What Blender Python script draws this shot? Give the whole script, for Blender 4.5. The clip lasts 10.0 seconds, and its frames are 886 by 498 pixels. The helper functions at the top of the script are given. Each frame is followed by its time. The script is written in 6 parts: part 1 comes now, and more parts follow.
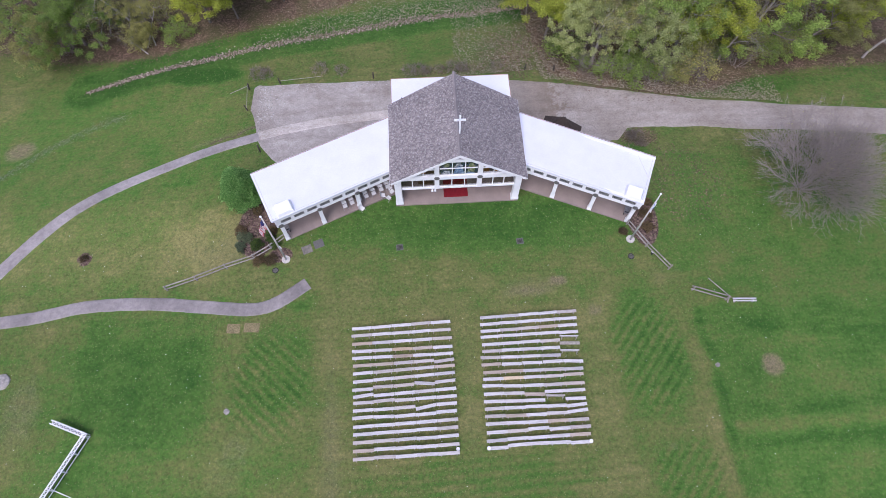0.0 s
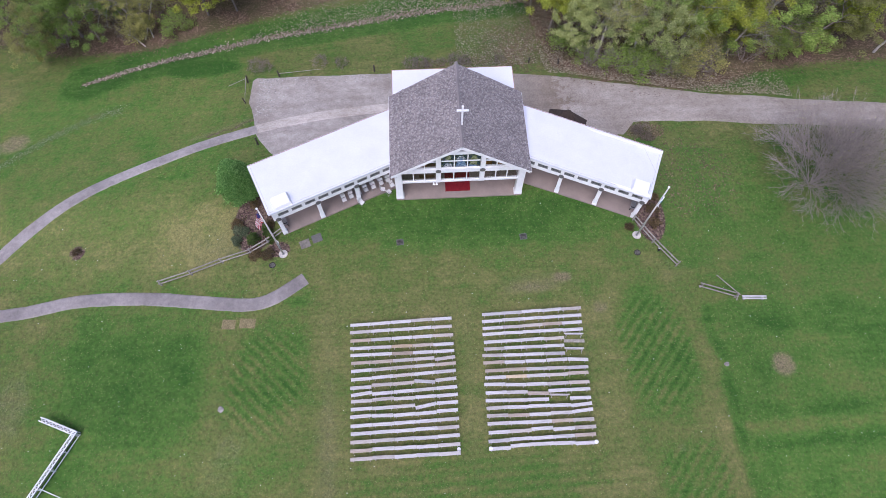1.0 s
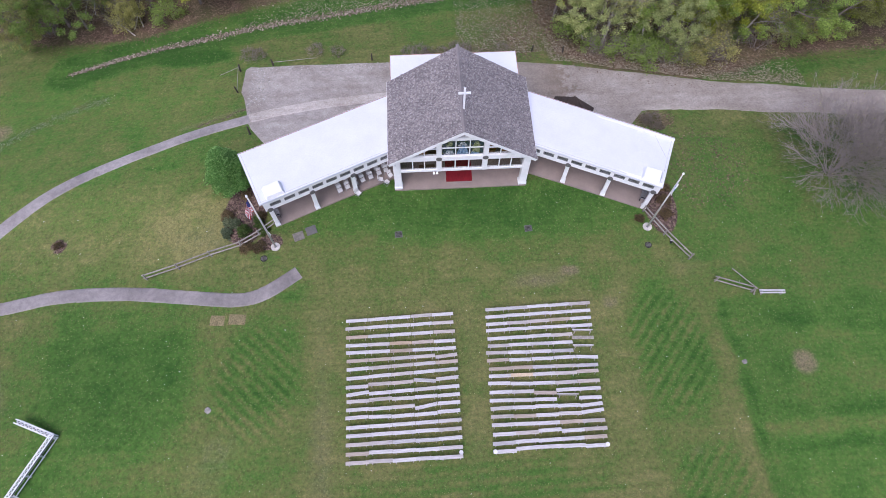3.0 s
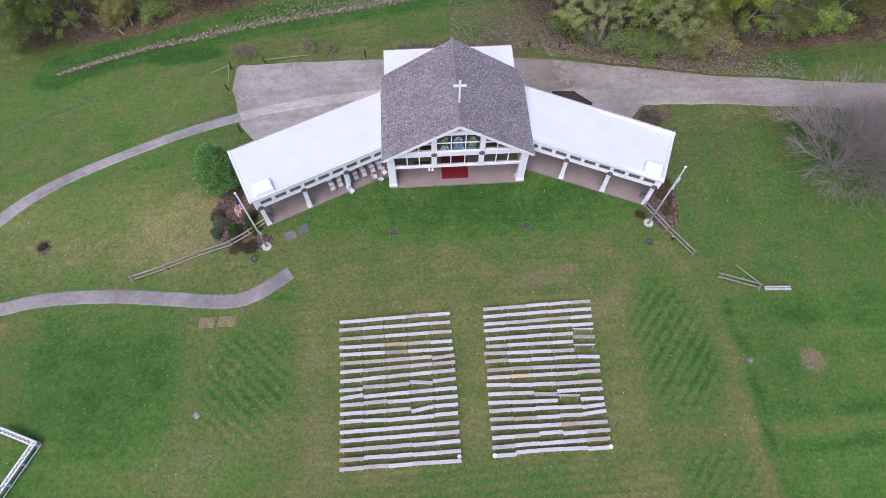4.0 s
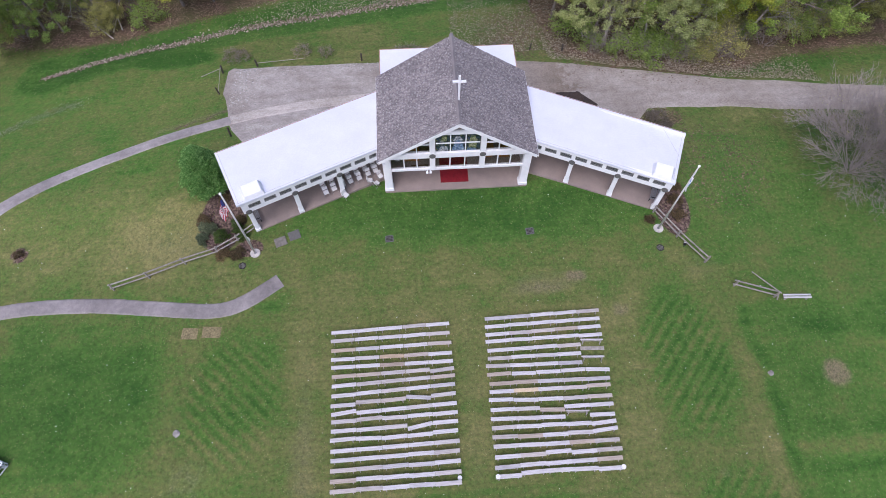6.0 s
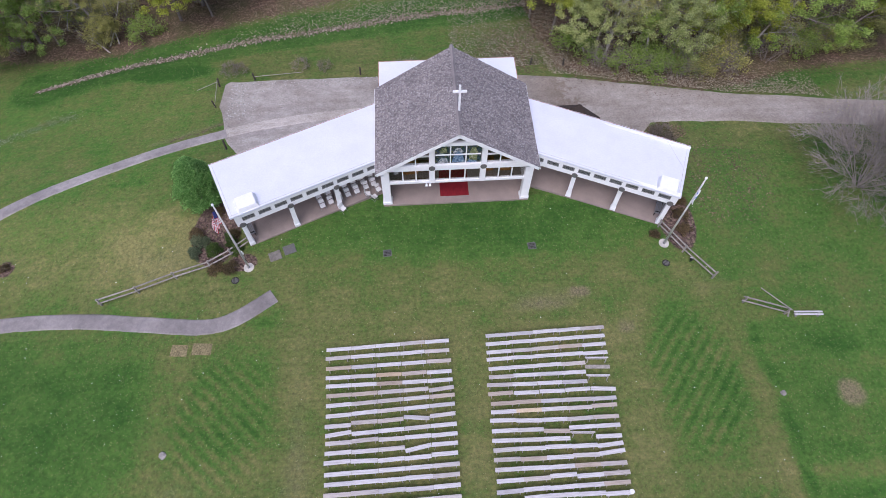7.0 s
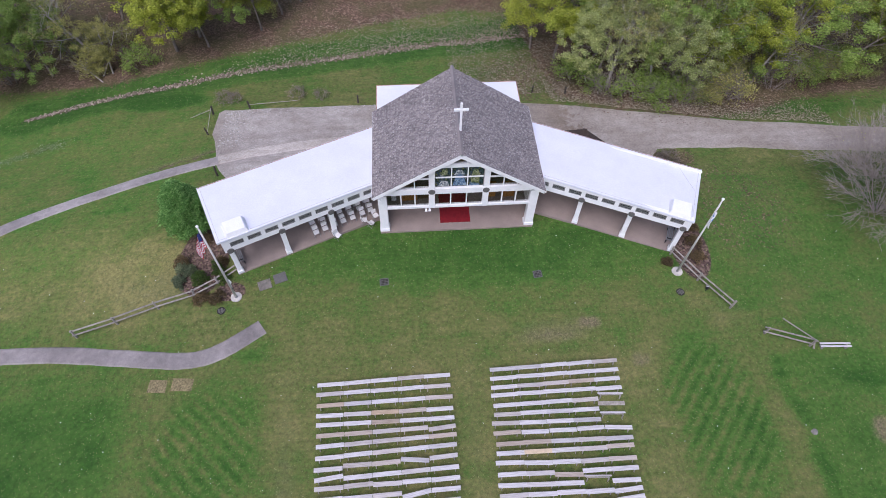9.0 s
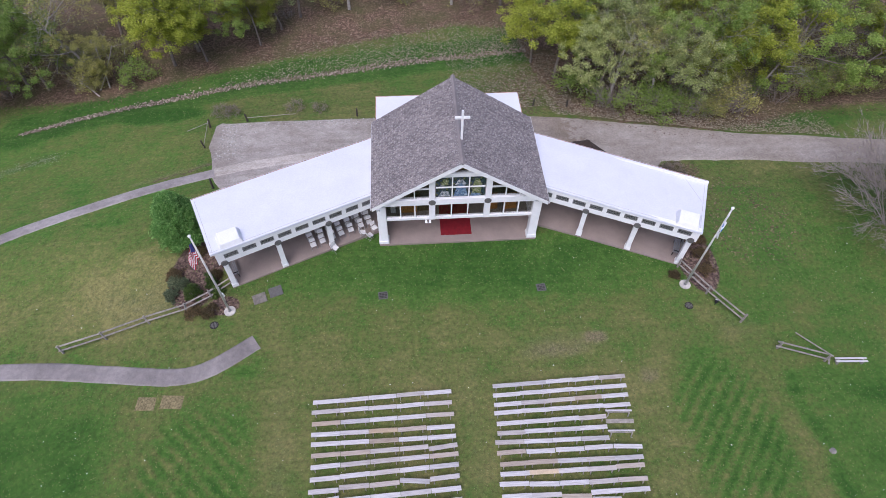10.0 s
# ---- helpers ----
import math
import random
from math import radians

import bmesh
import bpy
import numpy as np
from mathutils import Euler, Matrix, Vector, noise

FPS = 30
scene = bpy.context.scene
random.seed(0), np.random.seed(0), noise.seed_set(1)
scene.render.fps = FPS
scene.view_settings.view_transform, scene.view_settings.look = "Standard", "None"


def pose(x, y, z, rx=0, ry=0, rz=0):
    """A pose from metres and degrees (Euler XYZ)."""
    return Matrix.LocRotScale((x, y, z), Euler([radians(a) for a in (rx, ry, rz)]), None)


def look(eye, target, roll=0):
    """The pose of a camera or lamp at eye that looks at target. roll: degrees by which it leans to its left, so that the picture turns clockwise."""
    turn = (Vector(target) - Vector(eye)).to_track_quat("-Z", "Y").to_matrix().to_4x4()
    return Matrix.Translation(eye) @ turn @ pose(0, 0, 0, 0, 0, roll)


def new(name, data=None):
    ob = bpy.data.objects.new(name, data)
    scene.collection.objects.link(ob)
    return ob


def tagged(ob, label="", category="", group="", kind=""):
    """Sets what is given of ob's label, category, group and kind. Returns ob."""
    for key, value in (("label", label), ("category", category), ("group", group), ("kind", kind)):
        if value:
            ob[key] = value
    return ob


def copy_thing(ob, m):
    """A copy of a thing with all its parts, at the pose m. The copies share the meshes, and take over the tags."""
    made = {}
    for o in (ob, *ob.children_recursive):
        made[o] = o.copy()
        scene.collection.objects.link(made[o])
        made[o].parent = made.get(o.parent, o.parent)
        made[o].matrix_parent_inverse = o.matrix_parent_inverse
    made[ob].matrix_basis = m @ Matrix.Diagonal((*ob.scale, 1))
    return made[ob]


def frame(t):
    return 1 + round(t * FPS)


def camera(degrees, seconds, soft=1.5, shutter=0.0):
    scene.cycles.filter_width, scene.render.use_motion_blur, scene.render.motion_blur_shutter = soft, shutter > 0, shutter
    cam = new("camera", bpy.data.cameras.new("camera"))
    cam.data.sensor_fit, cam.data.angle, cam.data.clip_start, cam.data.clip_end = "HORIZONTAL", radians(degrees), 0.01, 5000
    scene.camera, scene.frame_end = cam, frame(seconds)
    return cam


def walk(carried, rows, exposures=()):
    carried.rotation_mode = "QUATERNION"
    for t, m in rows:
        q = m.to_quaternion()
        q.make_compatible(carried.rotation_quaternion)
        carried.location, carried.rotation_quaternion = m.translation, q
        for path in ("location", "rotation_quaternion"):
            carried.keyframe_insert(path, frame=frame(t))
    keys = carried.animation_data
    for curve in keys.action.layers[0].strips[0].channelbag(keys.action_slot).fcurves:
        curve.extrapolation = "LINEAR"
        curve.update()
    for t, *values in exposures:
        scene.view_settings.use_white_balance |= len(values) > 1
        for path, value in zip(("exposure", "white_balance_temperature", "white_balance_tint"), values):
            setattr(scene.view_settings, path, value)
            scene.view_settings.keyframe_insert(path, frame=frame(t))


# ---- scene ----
cam = camera(74.0, 10.0, soft=0.75)
PATH = [
    (0, (-3.318, -29.077, 52.021), (-3.267, -28.243, 50.204), 0.4),
    (0.5, (-3.35, -29.096, 51.19), (-3.302, -28.258, 49.374), 0.4),
    (1, (-3.316, -29.118, 50.418), (-3.269, -28.276, 48.605), 0.4),
    (1.5, (-3.376, -29.222, 49.572), (-3.326, -28.372, 47.762), 0.4),
    (2, (-3.492, -29.194, 48.819), (-3.439, -28.34, 47.012), 0.6),
    (2.5, (-3.523, -29.128, 48.11), (-3.473, -28.271, 46.304), 0.6),
    (4, (-3.348, -29.002, 45.828), (-3.287, -28.125, 44.032), 0.6),
    (4.5, (-3.318, -28.955, 45.091), (-3.254, -28.069, 43.299), 0.7),
    (5, (-3.275, -28.933, 44.303), (-3.211, -28.036, 42.516), 0.6),
    (6.5, (-3.314, -28.616, 42.102), (-3.243, -27.65, 40.352), 0.8),
    (7, (-3.352, -28.532, 41.336), (-3.276, -27.532, 39.605), 1.0),
    (7.5, (-3.423, -28.443, 40.574), (-3.341, -27.411, 38.863), 1.1),
    (8, (-3.435, -28.331, 39.863), (-3.351, -27.269, 38.17), 1.1),
    (8.5, (-3.478, -28.268, 39.111), (-3.39, -27.173, 37.44), 1.1),
    (9, (-3.514, -28.191, 38.363), (-3.423, -27.065, 36.713), 1.2),
    (9.5, (-3.605, -28.086, 37.653), (-3.507, -26.93, 36.024), 1.2),
    (10, (-3.595, -28.033, 36.887), (-3.498, -26.846, 35.28), 1.2),
]
walk(cam, [(t, look(eye, target, roll)) for t, eye, target, roll in PATH], [(0.0, 0.58, 5900, 23), (10.0, 0.46, 6000, 21)])

# ---- light ----
world = bpy.data.worlds.new("overcast_sky")
scene.world = world
world.use_nodes = True
wn = world.node_tree
sky = wn.nodes.new("ShaderNodeTexSky")
sky.sky_type = 'NISHITA'
sky.sun_disc = False
sky.sun_elevation, sky.sun_rotation = radians(59), radians(207)
sky.air_density, sky.dust_density, sky.ozone_density = 1.0, 4.0, 1.0
wn.links.new(sky.outputs[0], wn.nodes["Background"].inputs[0])
wn.nodes["Background"].inputs[1].default_value = 0.13
sun = new("sun", bpy.data.lights.new("sun", 'SUN'))
sun.data.energy, sun.data.angle, sun.data.color = 1.3, radians(40), (0.95, 0.96, 1.0)
sun.matrix_world = look((-16, -32, 60), (0, 0, 0))


# ---- materials ----
def tree_of(name, rough=0.7, metal=0.0, spec=0.3):
    m = bpy.data.materials.new(name)
    m.use_nodes = True
    b = m.node_tree.nodes["Principled BSDF"]
    b.inputs["Roughness"].default_value = rough
    b.inputs["Metallic"].default_value = metal
    b.inputs["Specular IOR Level"].default_value = spec
    return m, m.node_tree.nodes, m.node_tree.links, b


def noise_tex(n, l, scale, detail=4.0, rough=0.6, coord=None):
    t = n.new("ShaderNodeTexNoise")
    t.inputs["Scale"].default_value = scale
    t.inputs["Detail"].default_value = detail
    t.inputs["Roughness"].default_value = rough
    if coord is not None:
        l.new(coord, t.inputs["Vector"])
    return t


def ramp(n, l, fac, stops):
    r = n.new("ShaderNodeValToRGB")
    while len(r.color_ramp.elements) < len(stops):
        r.color_ramp.elements.new(0.5)
    for e, (p, c) in zip(r.color_ramp.elements, stops):
        e.position = p
        e.color = (*c, 1) if len(c) == 3 else c
    l.new(fac, r.inputs[0])
    return r


def mix(n, l, fac, a, b, how='MIX'):
    m = n.new("ShaderNodeMix")
    m.data_type, m.blend_type = 'RGBA', how
    for sock, v in ((m.inputs[0], fac), (m.inputs[6], a), (m.inputs[7], b)):
        if isinstance(v, (int, float)):
            sock.default_value = v
        elif isinstance(v, tuple):
            sock.default_value = (*v, 1)
        else:
            l.new(v, sock)
    return m.outputs[2]


def maths(n, l, op, a, b=None, clamp=False):
    m = n.new("ShaderNodeMath")
    m.operation, m.use_clamp = op, clamp
    for sock, v in zip(m.inputs, (a, b)):
        if v is None:
            continue
        if isinstance(v, (int, float)):
            sock.default_value = v
        else:
            l.new(v, sock)
    return m.outputs[0]


def bump(n, l, b, height, strength, distance):
    u = n.new("ShaderNodeBump")
    u.inputs["Strength"].default_value = strength
    u.inputs["Distance"].default_value = distance
    l.new(height, u.inputs["Height"])
    l.new(u.outputs[0], b.inputs["Normal"])


def plain(name, color, rough=0.6, metal=0.0, vary=0.25, scale=6.0, relief=0.0, fine=40.0, per_object=0.0, spec=0.3):
    """A surface of one colour with stains and grain at two scales."""
    m, n, l, b = tree_of(name, rough, metal, spec)
    co = n.new("ShaderNodeTexCoord").outputs["Object"]
    big, small = noise_tex(n, l, scale, 5, 0.6, co), noise_tex(n, l, fine, 3, 0.6, co)
    lo = tuple(c * (1 - vary) for c in color)
    hi = tuple(min(1, c * (1 + vary * 0.6)) for c in color)
    c = ramp(n, l, big.outputs[0], [(0.3, lo), (0.7, hi)]).outputs[0]
    c = mix(n, l, 0.35 * vary + 0.08, c, ramp(n, l, small.outputs[0], [(0.35, (0.2, 0.2, 0.2)), (0.65, (1, 1, 1))]).outputs[0], 'MULTIPLY')
    if per_object:
        oi = n.new("ShaderNodeObjectInfo").outputs["Random"]
        c = mix(n, l, 1.0, c, ramp(n, l, oi, [(0, (1 - per_object,) * 3), (1, (1, 1, 1))]).outputs[0], 'MULTIPLY')
    l.new(c, b.inputs["Base Color"])
    if relief:
        bump(n, l, b, small.outputs[0], 0.5, relief)
    return m


def plank_material(name, light, dark, tan):
    """Weathered boards: long grain, each board of its own tone."""
    m, n, l, b = tree_of(name, 0.75)
    tc = n.new("ShaderNodeTexCoord")
    mp = n.new("ShaderNodeMapping")
    mp.inputs["Scale"].default_value = (0.8, 14, 6)
    l.new(tc.outputs["Object"], mp.inputs[0])
    oi = n.new("ShaderNodeObjectInfo").outputs["Random"]
    add = n.new("ShaderNodeVectorMath")
    add.operation = 'ADD'
    l.new(mp.outputs[0], add.inputs[0])
    l.new(maths(n, l, 'MULTIPLY', oi, 37.0), add.inputs[1])
    grain = noise_tex(n, l, 3, 6, 0.65, add.outputs[0])
    stain = noise_tex(n, l, 1.6, 3, 0.5, add.outputs[0])
    tone = ramp(n, l, oi, [(0, dark), (0.25, light), (0.7, light), (0.84, tan), (0.9, light), (1, tuple(0.75 * c for c in light))])
    tone.color_ramp.interpolation = 'LINEAR'
    c = mix(n, l, 0.4, tone.outputs[0], ramp(n, l, grain.outputs[0], [(0.3, (0.35, 0.33, 0.3)), (0.6, (1, 1, 1))]).outputs[0], 'MULTIPLY')
    c = mix(n, l, 0.35, c, ramp(n, l, stain.outputs[0], [(0.35, (0.4, 0.38, 0.36)), (0.6, (1, 1, 1))]).outputs[0], 'MULTIPLY')
    l.new(c, b.inputs["Base Color"])
    bump(n, l, b, grain.outputs[0], 0.4, 0.004)
    return m


def leaf_material(name, a, bcol, thin=True):
    m, n, l, b = tree_of(name, 0.55)
    r = n.new("ShaderNodeNewGeometry").outputs["Random Per Island"]
    oi = n.new("ShaderNodeObjectInfo").outputs["Random"]
    c = ramp(n, l, r, [(0, tuple(0.55 * v for v in a)), (0.5, a), (1, bcol)]).outputs[0]
    c = mix(n, l, 1.0, c, ramp(n, l, oi, [(0, (0.7, 0.72, 0.7)), (1, (1.1, 1.05, 1))]).outputs[0], 'MULTIPLY')
    l.new(c, b.inputs["Base Color"])
    if not thin:
        b.inputs["Roughness"].default_value = 0.9
        return m
    tr = n.new("ShaderNodeBsdfTranslucent")
    l.new(c, tr.inputs[0])
    ms = n.new("ShaderNodeMixShader")
    ms.inputs[0].default_value = 0.5
    l.new(b.outputs[0], ms.inputs[1])
    l.new(tr.outputs[0], ms.inputs[2])
    l.new(ms.outputs[0], n["Material Output"].inputs[0])
    return m


def ground_material():
    """Mown turf with worn, dry and lush zones, leaf litter under the trees and mulch in the beds."""
    m, n, l, b = tree_of("turf", 0.9, 0, 0.15)
    pos = n.new("ShaderNodeNewGeometry").outputs["Position"]
    zone = n.new("ShaderNodeVertexColor")
    zone.layer_name = "zones"
    sep = n.new("ShaderNodeSeparateColor")
    l.new(zone.outputs["Color"], sep.inputs[0])
    mulch = zone.outputs["Alpha"]
    huge, big = noise_tex(n, l, 0.07, 4, 0.55, pos), noise_tex(n, l, 0.35, 5, 0.65, pos)
    mid, fine = noise_tex(n, l, 1.7, 6, 0.75, pos), noise_tex(n, l, 7.5, 6, 0.8, pos)
    blade = noise_tex(n, l, 38.0, 2, 0.7, pos)
    # how lush: zones and broad patches
    lush = maths(n, l, 'ADD', maths(n, l, 'MULTIPLY', sep.outputs[1], 0.9), maths(n, l, 'MULTIPLY', maths(n, l, 'SUBTRACT', big.outputs[0], 0.5), 1.0))
    lush = maths(n, l, 'ADD', lush, maths(n, l, 'MULTIPLY', maths(n, l, 'SUBTRACT', mid.outputs[0], 0.5), 0.9), )
    lush = maths(n, l, 'ADD', lush, maths(n, l, 'MULTIPLY', maths(n, l, 'SUBTRACT', huge.outputs[0], 0.5), 0.6))
    rows = n.new("ShaderNodeVertexColor")
    rows.layer_name = "rows"
    rsep = n.new("ShaderNodeSeparateColor")
    l.new(rows.outputs["Color"], rsep.inputs[0])
    for k, ang in enumerate((50, -44, 2)):
        dot = n.new("ShaderNodeVectorMath")
        dot.operation = 'DOT_PRODUCT'
        l.new(pos, dot.inputs[0])
        dot.inputs[1].default_value = (-math.sin(radians(ang)), math.cos(radians(ang)), 0)
        wave = maths(n, l, 'SINE', maths(n, l, 'ADD', maths(n, l, 'MULTIPLY', dot.outputs["Value"], 2 * math.pi / 0.8), maths(n, l, 'MULTIPLY', big.outputs[0], 2.2)))
        wave = maths(n, l, 'MULTIPLY', maths(n, l, 'ADD', maths(n, l, 'MULTIPLY', wave, 0.17), maths(n, l, 'MULTIPLY', maths(n, l, 'SUBTRACT', mid.outputs[0], 0.5), 0.5)), rsep.outputs[k])
        lush = maths(n, l, 'ADD', lush, wave)
    lush = maths(n, l, 'ADD', lush, maths(n, l, 'MULTIPLY', maths(n, l, 'SUBTRACT', fine.outputs[0], 0.5), 0.9))
    turned = n.new("ShaderNodeMapping")
    turned.inputs["Rotation"].default_value = (0, 0, radians(-38))
    turned.inputs["Scale"].default_value = (0.12, 1.0, 1.0)
    l.new(pos, turned.inputs[0])
    mown = noise_tex(n, l, 1.5, 5, 0.7, turned.outputs[0])
    lush = maths(n, l, 'ADD', lush, maths(n, l, 'MULTIPLY', maths(n, l, 'SUBTRACT', mown.outputs[0], 0.5), 0.55))
    grass = ramp(n, l, lush, [(0.05, GRASS_DRY), (0.35, GRASS_MID), (0.62, GRASS_LUSH), (0.95, GRASS_DARK)]).outputs[0]
    dryness = maths(n, l, 'ADD', sep.outputs[2], maths(n, l, 'MULTIPLY', maths(n, l, 'SUBTRACT', mid.outputs[0], 0.5), 1.1))
    dryness = maths(n, l, 'ADD', dryness, maths(n, l, 'MULTIPLY', maths(n, l, 'SUBTRACT', fine.outputs[0], 0.5), 0.8))
    dryf = ramp(n, l, dryness, [(0.42, (0, 0, 0)), (0.95, (1, 1, 1))]).outputs[0]
    grass = mix(n, l, dryf, grass, ramp(n, l, fine.outputs[0], [(0.3, (0.115, 0.098, 0.058)), (0.7, (0.275, 0.24, 0.15))]).outputs[0])
    grass = mix(n, l, 0.75, grass, ramp(n, l, fine.outputs[0], [(0.25, (0.35, 0.36, 0.34)), (0.5, (0.95, 0.95, 0.92)), (0.75, (1.5, 1.48, 1.35))]).outputs[0], 'MULTIPLY')
    grass = mix(n, l, 0.6, grass, ramp(n, l, blade.outputs[0], [(0.3, (0.45, 0.47, 0.42)), (0.7, (1.2, 1.2, 1.15))]).outputs[0], 'MULTIPLY')
    grass = mix(n, l, rows.outputs["Alpha"], grass, mix(n, l, 1.0, grass, (1.26, 1.27, 1.22), 'MULTIPLY'))
    clod = noise_tex(n, l, 3.6, 3, 0.7, pos)
    grass = mix(n, l, 0.7, grass, ramp(n, l, clod.outputs[0], [(0.28, (0.5, 0.52, 0.48)), (0.5, (0.98, 0.98, 0.96)), (0.72, (1.45, 1.4, 1.25))]).outputs[0], 'MULTIPLY')
    # leaf litter
    cell = n.new("ShaderNodeTexVoronoi")
    cell.inputs["Scale"].default_value = 8.0
    l.new(pos, cell.inputs["Vector"])
    hue = n.new("ShaderNodeSeparateColor")
    l.new(cell.outputs["Color"], hue.inputs[0])
    leaf = ramp(n, l, hue.outputs[0], [(0, (0.06, 0.04, 0.028)), (0.5, (0.13, 0.085, 0.06)), (0.8, (0.2, 0.135, 0.095)), (1, (0.3, 0.22, 0.16))]).outputs[0]
    leaf = mix(n, l, ramp(n, l, big.outputs[0], [(0.4, (0, 0, 0)), (0.68, (0.7, 0.7, 0.7))]).outputs[0], leaf, (0.075, 0.085, 0.03))
    lf = maths(n, l, 'ADD', sep.outputs[0], maths(n, l, 'MULTIPLY', maths(n, l, 'SUBTRACT', mid.outputs[0], 0.5), 0.9))
    lf = maths(n, l, 'ADD', lf, maths(n, l, 'MULTIPLY', maths(n, l, 'SUBTRACT', hue.outputs[1], 0.5), 0.5))
    c = mix(n, l, ramp(n, l, lf, [(0.42, (0, 0, 0)), (0.6, (1, 1, 1))]).outputs[0], grass, leaf)
    chips = ramp(n, l, hue.outputs[2], [(0, (0.05, 0.034, 0.03)), (0.6, (0.12, 0.08, 0.065)), (1, (0.21, 0.15, 0.12))]).outputs[0]
    mf = maths(n, l, 'ADD', mulch, maths(n, l, 'MULTIPLY', maths(n, l, 'SUBTRACT', mid.outputs[0], 0.5), 0.7))
    c = mix(n, l, ramp(n, l, mf, [(0.42, (0, 0, 0)), (0.58, (1, 1, 1))]).outputs[0], c, chips)
    l.new(c, b.inputs["Base Color"])
    h = maths(n, l, 'ADD', fine.outputs[0], blade.outputs[0])
    bump(n, l, b, h, 0.6, 0.05)
    return m


def gravel_material(name, k, brown):
    m, n, l, b = tree_of(name, 0.9, 0, 0.2)
    pos = n.new("ShaderNodeNewGeometry").outputs["Position"]
    mp = n.new("ShaderNodeMapping")
    mp.inputs["Scale"].default_value = (0.10, 1.0, 1.0)
    l.new(pos, mp.inputs[0])
    ruts = noise_tex(n, l, 1.1, 4, 0.6, mp.outputs[0])
    big, mid, fine = noise_tex(n, l, 0.16, 4, 0.6, pos), noise_tex(n, l, 1.3, 5, 0.7, pos), noise_tex(n, l, 22, 3, 0.8, pos)
    c = ramp(n, l, big.outputs[0], [(0.35, (0.33, 0.298, 0.262)), (0.65, (0.45, 0.418, 0.38))]).outputs[0]
    c = mix(n, l, 0.4, c, ramp(n, l, ruts.outputs[0], [(0.3, (0.7, 0.67, 0.65)), (0.65, (1.12, 1.12, 1.12))]).outputs[0], 'MULTIPLY')
    c = mix(n, l, 0.5, c, ramp(n, l, mid.outputs[0], [(0.3, (0.62, 0.58, 0.55)), (0.6, (1.08, 1.08, 1.08))]).outputs[0], 'MULTIPLY')
    c = mix(n, l, 0.5, c, ramp(n, l, fine.outputs[0], [(0.3, (0.45, 0.45, 0.45)), (0.7, (1.25, 1.25, 1.25))]).outputs[0], 'MULTIPLY')
    # browner and darker towards the east
    sep = n.new("ShaderNodeSeparateXYZ")
    l.new(pos, sep.inputs[0])
    east = maths(n, l, 'ADD', maths(n, l, 'MULTIPLY', sep.outputs[0], 0.06), maths(n, l, 'MULTIPLY', mid.outputs[0], 0.5))
    c = mix(n, l, ramp(n, l, east, [(0.3, (0, 0, 0)), (0.95, (brown, brown, brown)), (1.7, (0.7 * brown,) * 3), (2.6, (0.35 * brown,) * 3)]).outputs[0], c, mix(n, l, 1.0, c, (0.70, 0.64, 0.575), 'MULTIPLY'))
    c = mix(n, l, 1.0, c, (k, k, k), 'MULTIPLY')
    pit = noise_tex(n, l, 5.5, 4, 0.7, pos)
    c = mix(n, l, 0.55, c, ramp(n, l, pit.outputs[0], [(0.3, (0.55, 0.53, 0.5)), (0.5, (1, 1, 1)), (0.72, (1.35, 1.35, 1.35))]).outputs[0], 'MULTIPLY')
    l.new(c, b.inputs["Base Color"])
    bump(n, l, b, fine.outputs[0], 0.7, 0.03)
    return m


def asphalt_material(name, k):
    m, n, l, b = tree_of(name, 0.85, 0, 0.3)
    pos = n.new("ShaderNodeNewGeometry").outputs["Position"]
    big, mid, fine = noise_tex(n, l, 0.3, 4, 0.6, pos), noise_tex(n, l, 2.2, 5, 0.7, pos), noise_tex(n, l, 45, 2, 0.8, pos)
    c = ramp(n, l, big.outputs[0], [(0.35, (0.19 * k, 0.173 * k, 0.168 * k)), (0.65, (0.285 * k, 0.262 * k, 0.253 * k))]).outputs[0]
    c = mix(n, l, 0.6, c, ramp(n, l, mid.outputs[0], [(0.3, (0.6, 0.6, 0.6)), (0.65, (1.15, 1.13, 1.1))]).outputs[0], 'MULTIPLY')
    c = mix(n, l, 0.5, c, ramp(n, l, fine.outputs[0], [(0.3, (0.5, 0.5, 0.5)), (0.7, (1.3, 1.3, 1.3))]).outputs[0], 'MULTIPLY')
    l.new(c, b.inputs["Base Color"])
    bump(n, l, b, fine.outputs[0], 0.5, 0.01)
    return m


def shingle_material():
    m, n, l, b = tree_of("asphalt_shingle", 0.9, 0, 0.2)
    r = n.new("ShaderNodeNewGeometry").outputs["Random Per Island"]
    pos = n.new("ShaderNodeNewGeometry").outputs["Position"]
    big, fine = noise_tex(n, l, 0.5, 4, 0.6, pos), noise_tex(n, l, 30, 3, 0.8, pos)
    c = ramp(n, l, r, [(0, (0.145, 0.13, 0.13)), (0.3, (0.2, 0.182, 0.182)), (0.7, (0.245, 0.222, 0.218)), (1, (0.345, 0.312, 0.292))]).outputs[0]
    c = mix(n, l, 0.5, c, ramp(n, l, big.outputs[0], [(0.36, (0.72, 0.71, 0.73)), (0.53, (1.05, 1.05, 1.05))]).outputs[0], 'MULTIPLY')
    c = mix(n, l, 0.5, c, ramp(n, l, fine.outputs[0], [(0.3, (0.5, 0.5, 0.5)), (0.7, (1.3, 1.3, 1.3))]).outputs[0], 'MULTIPLY')
    l.new(c, b.inputs["Base Color"])
    bump(n, l, b, fine.outputs[0], 0.5, 0.01)
    return m


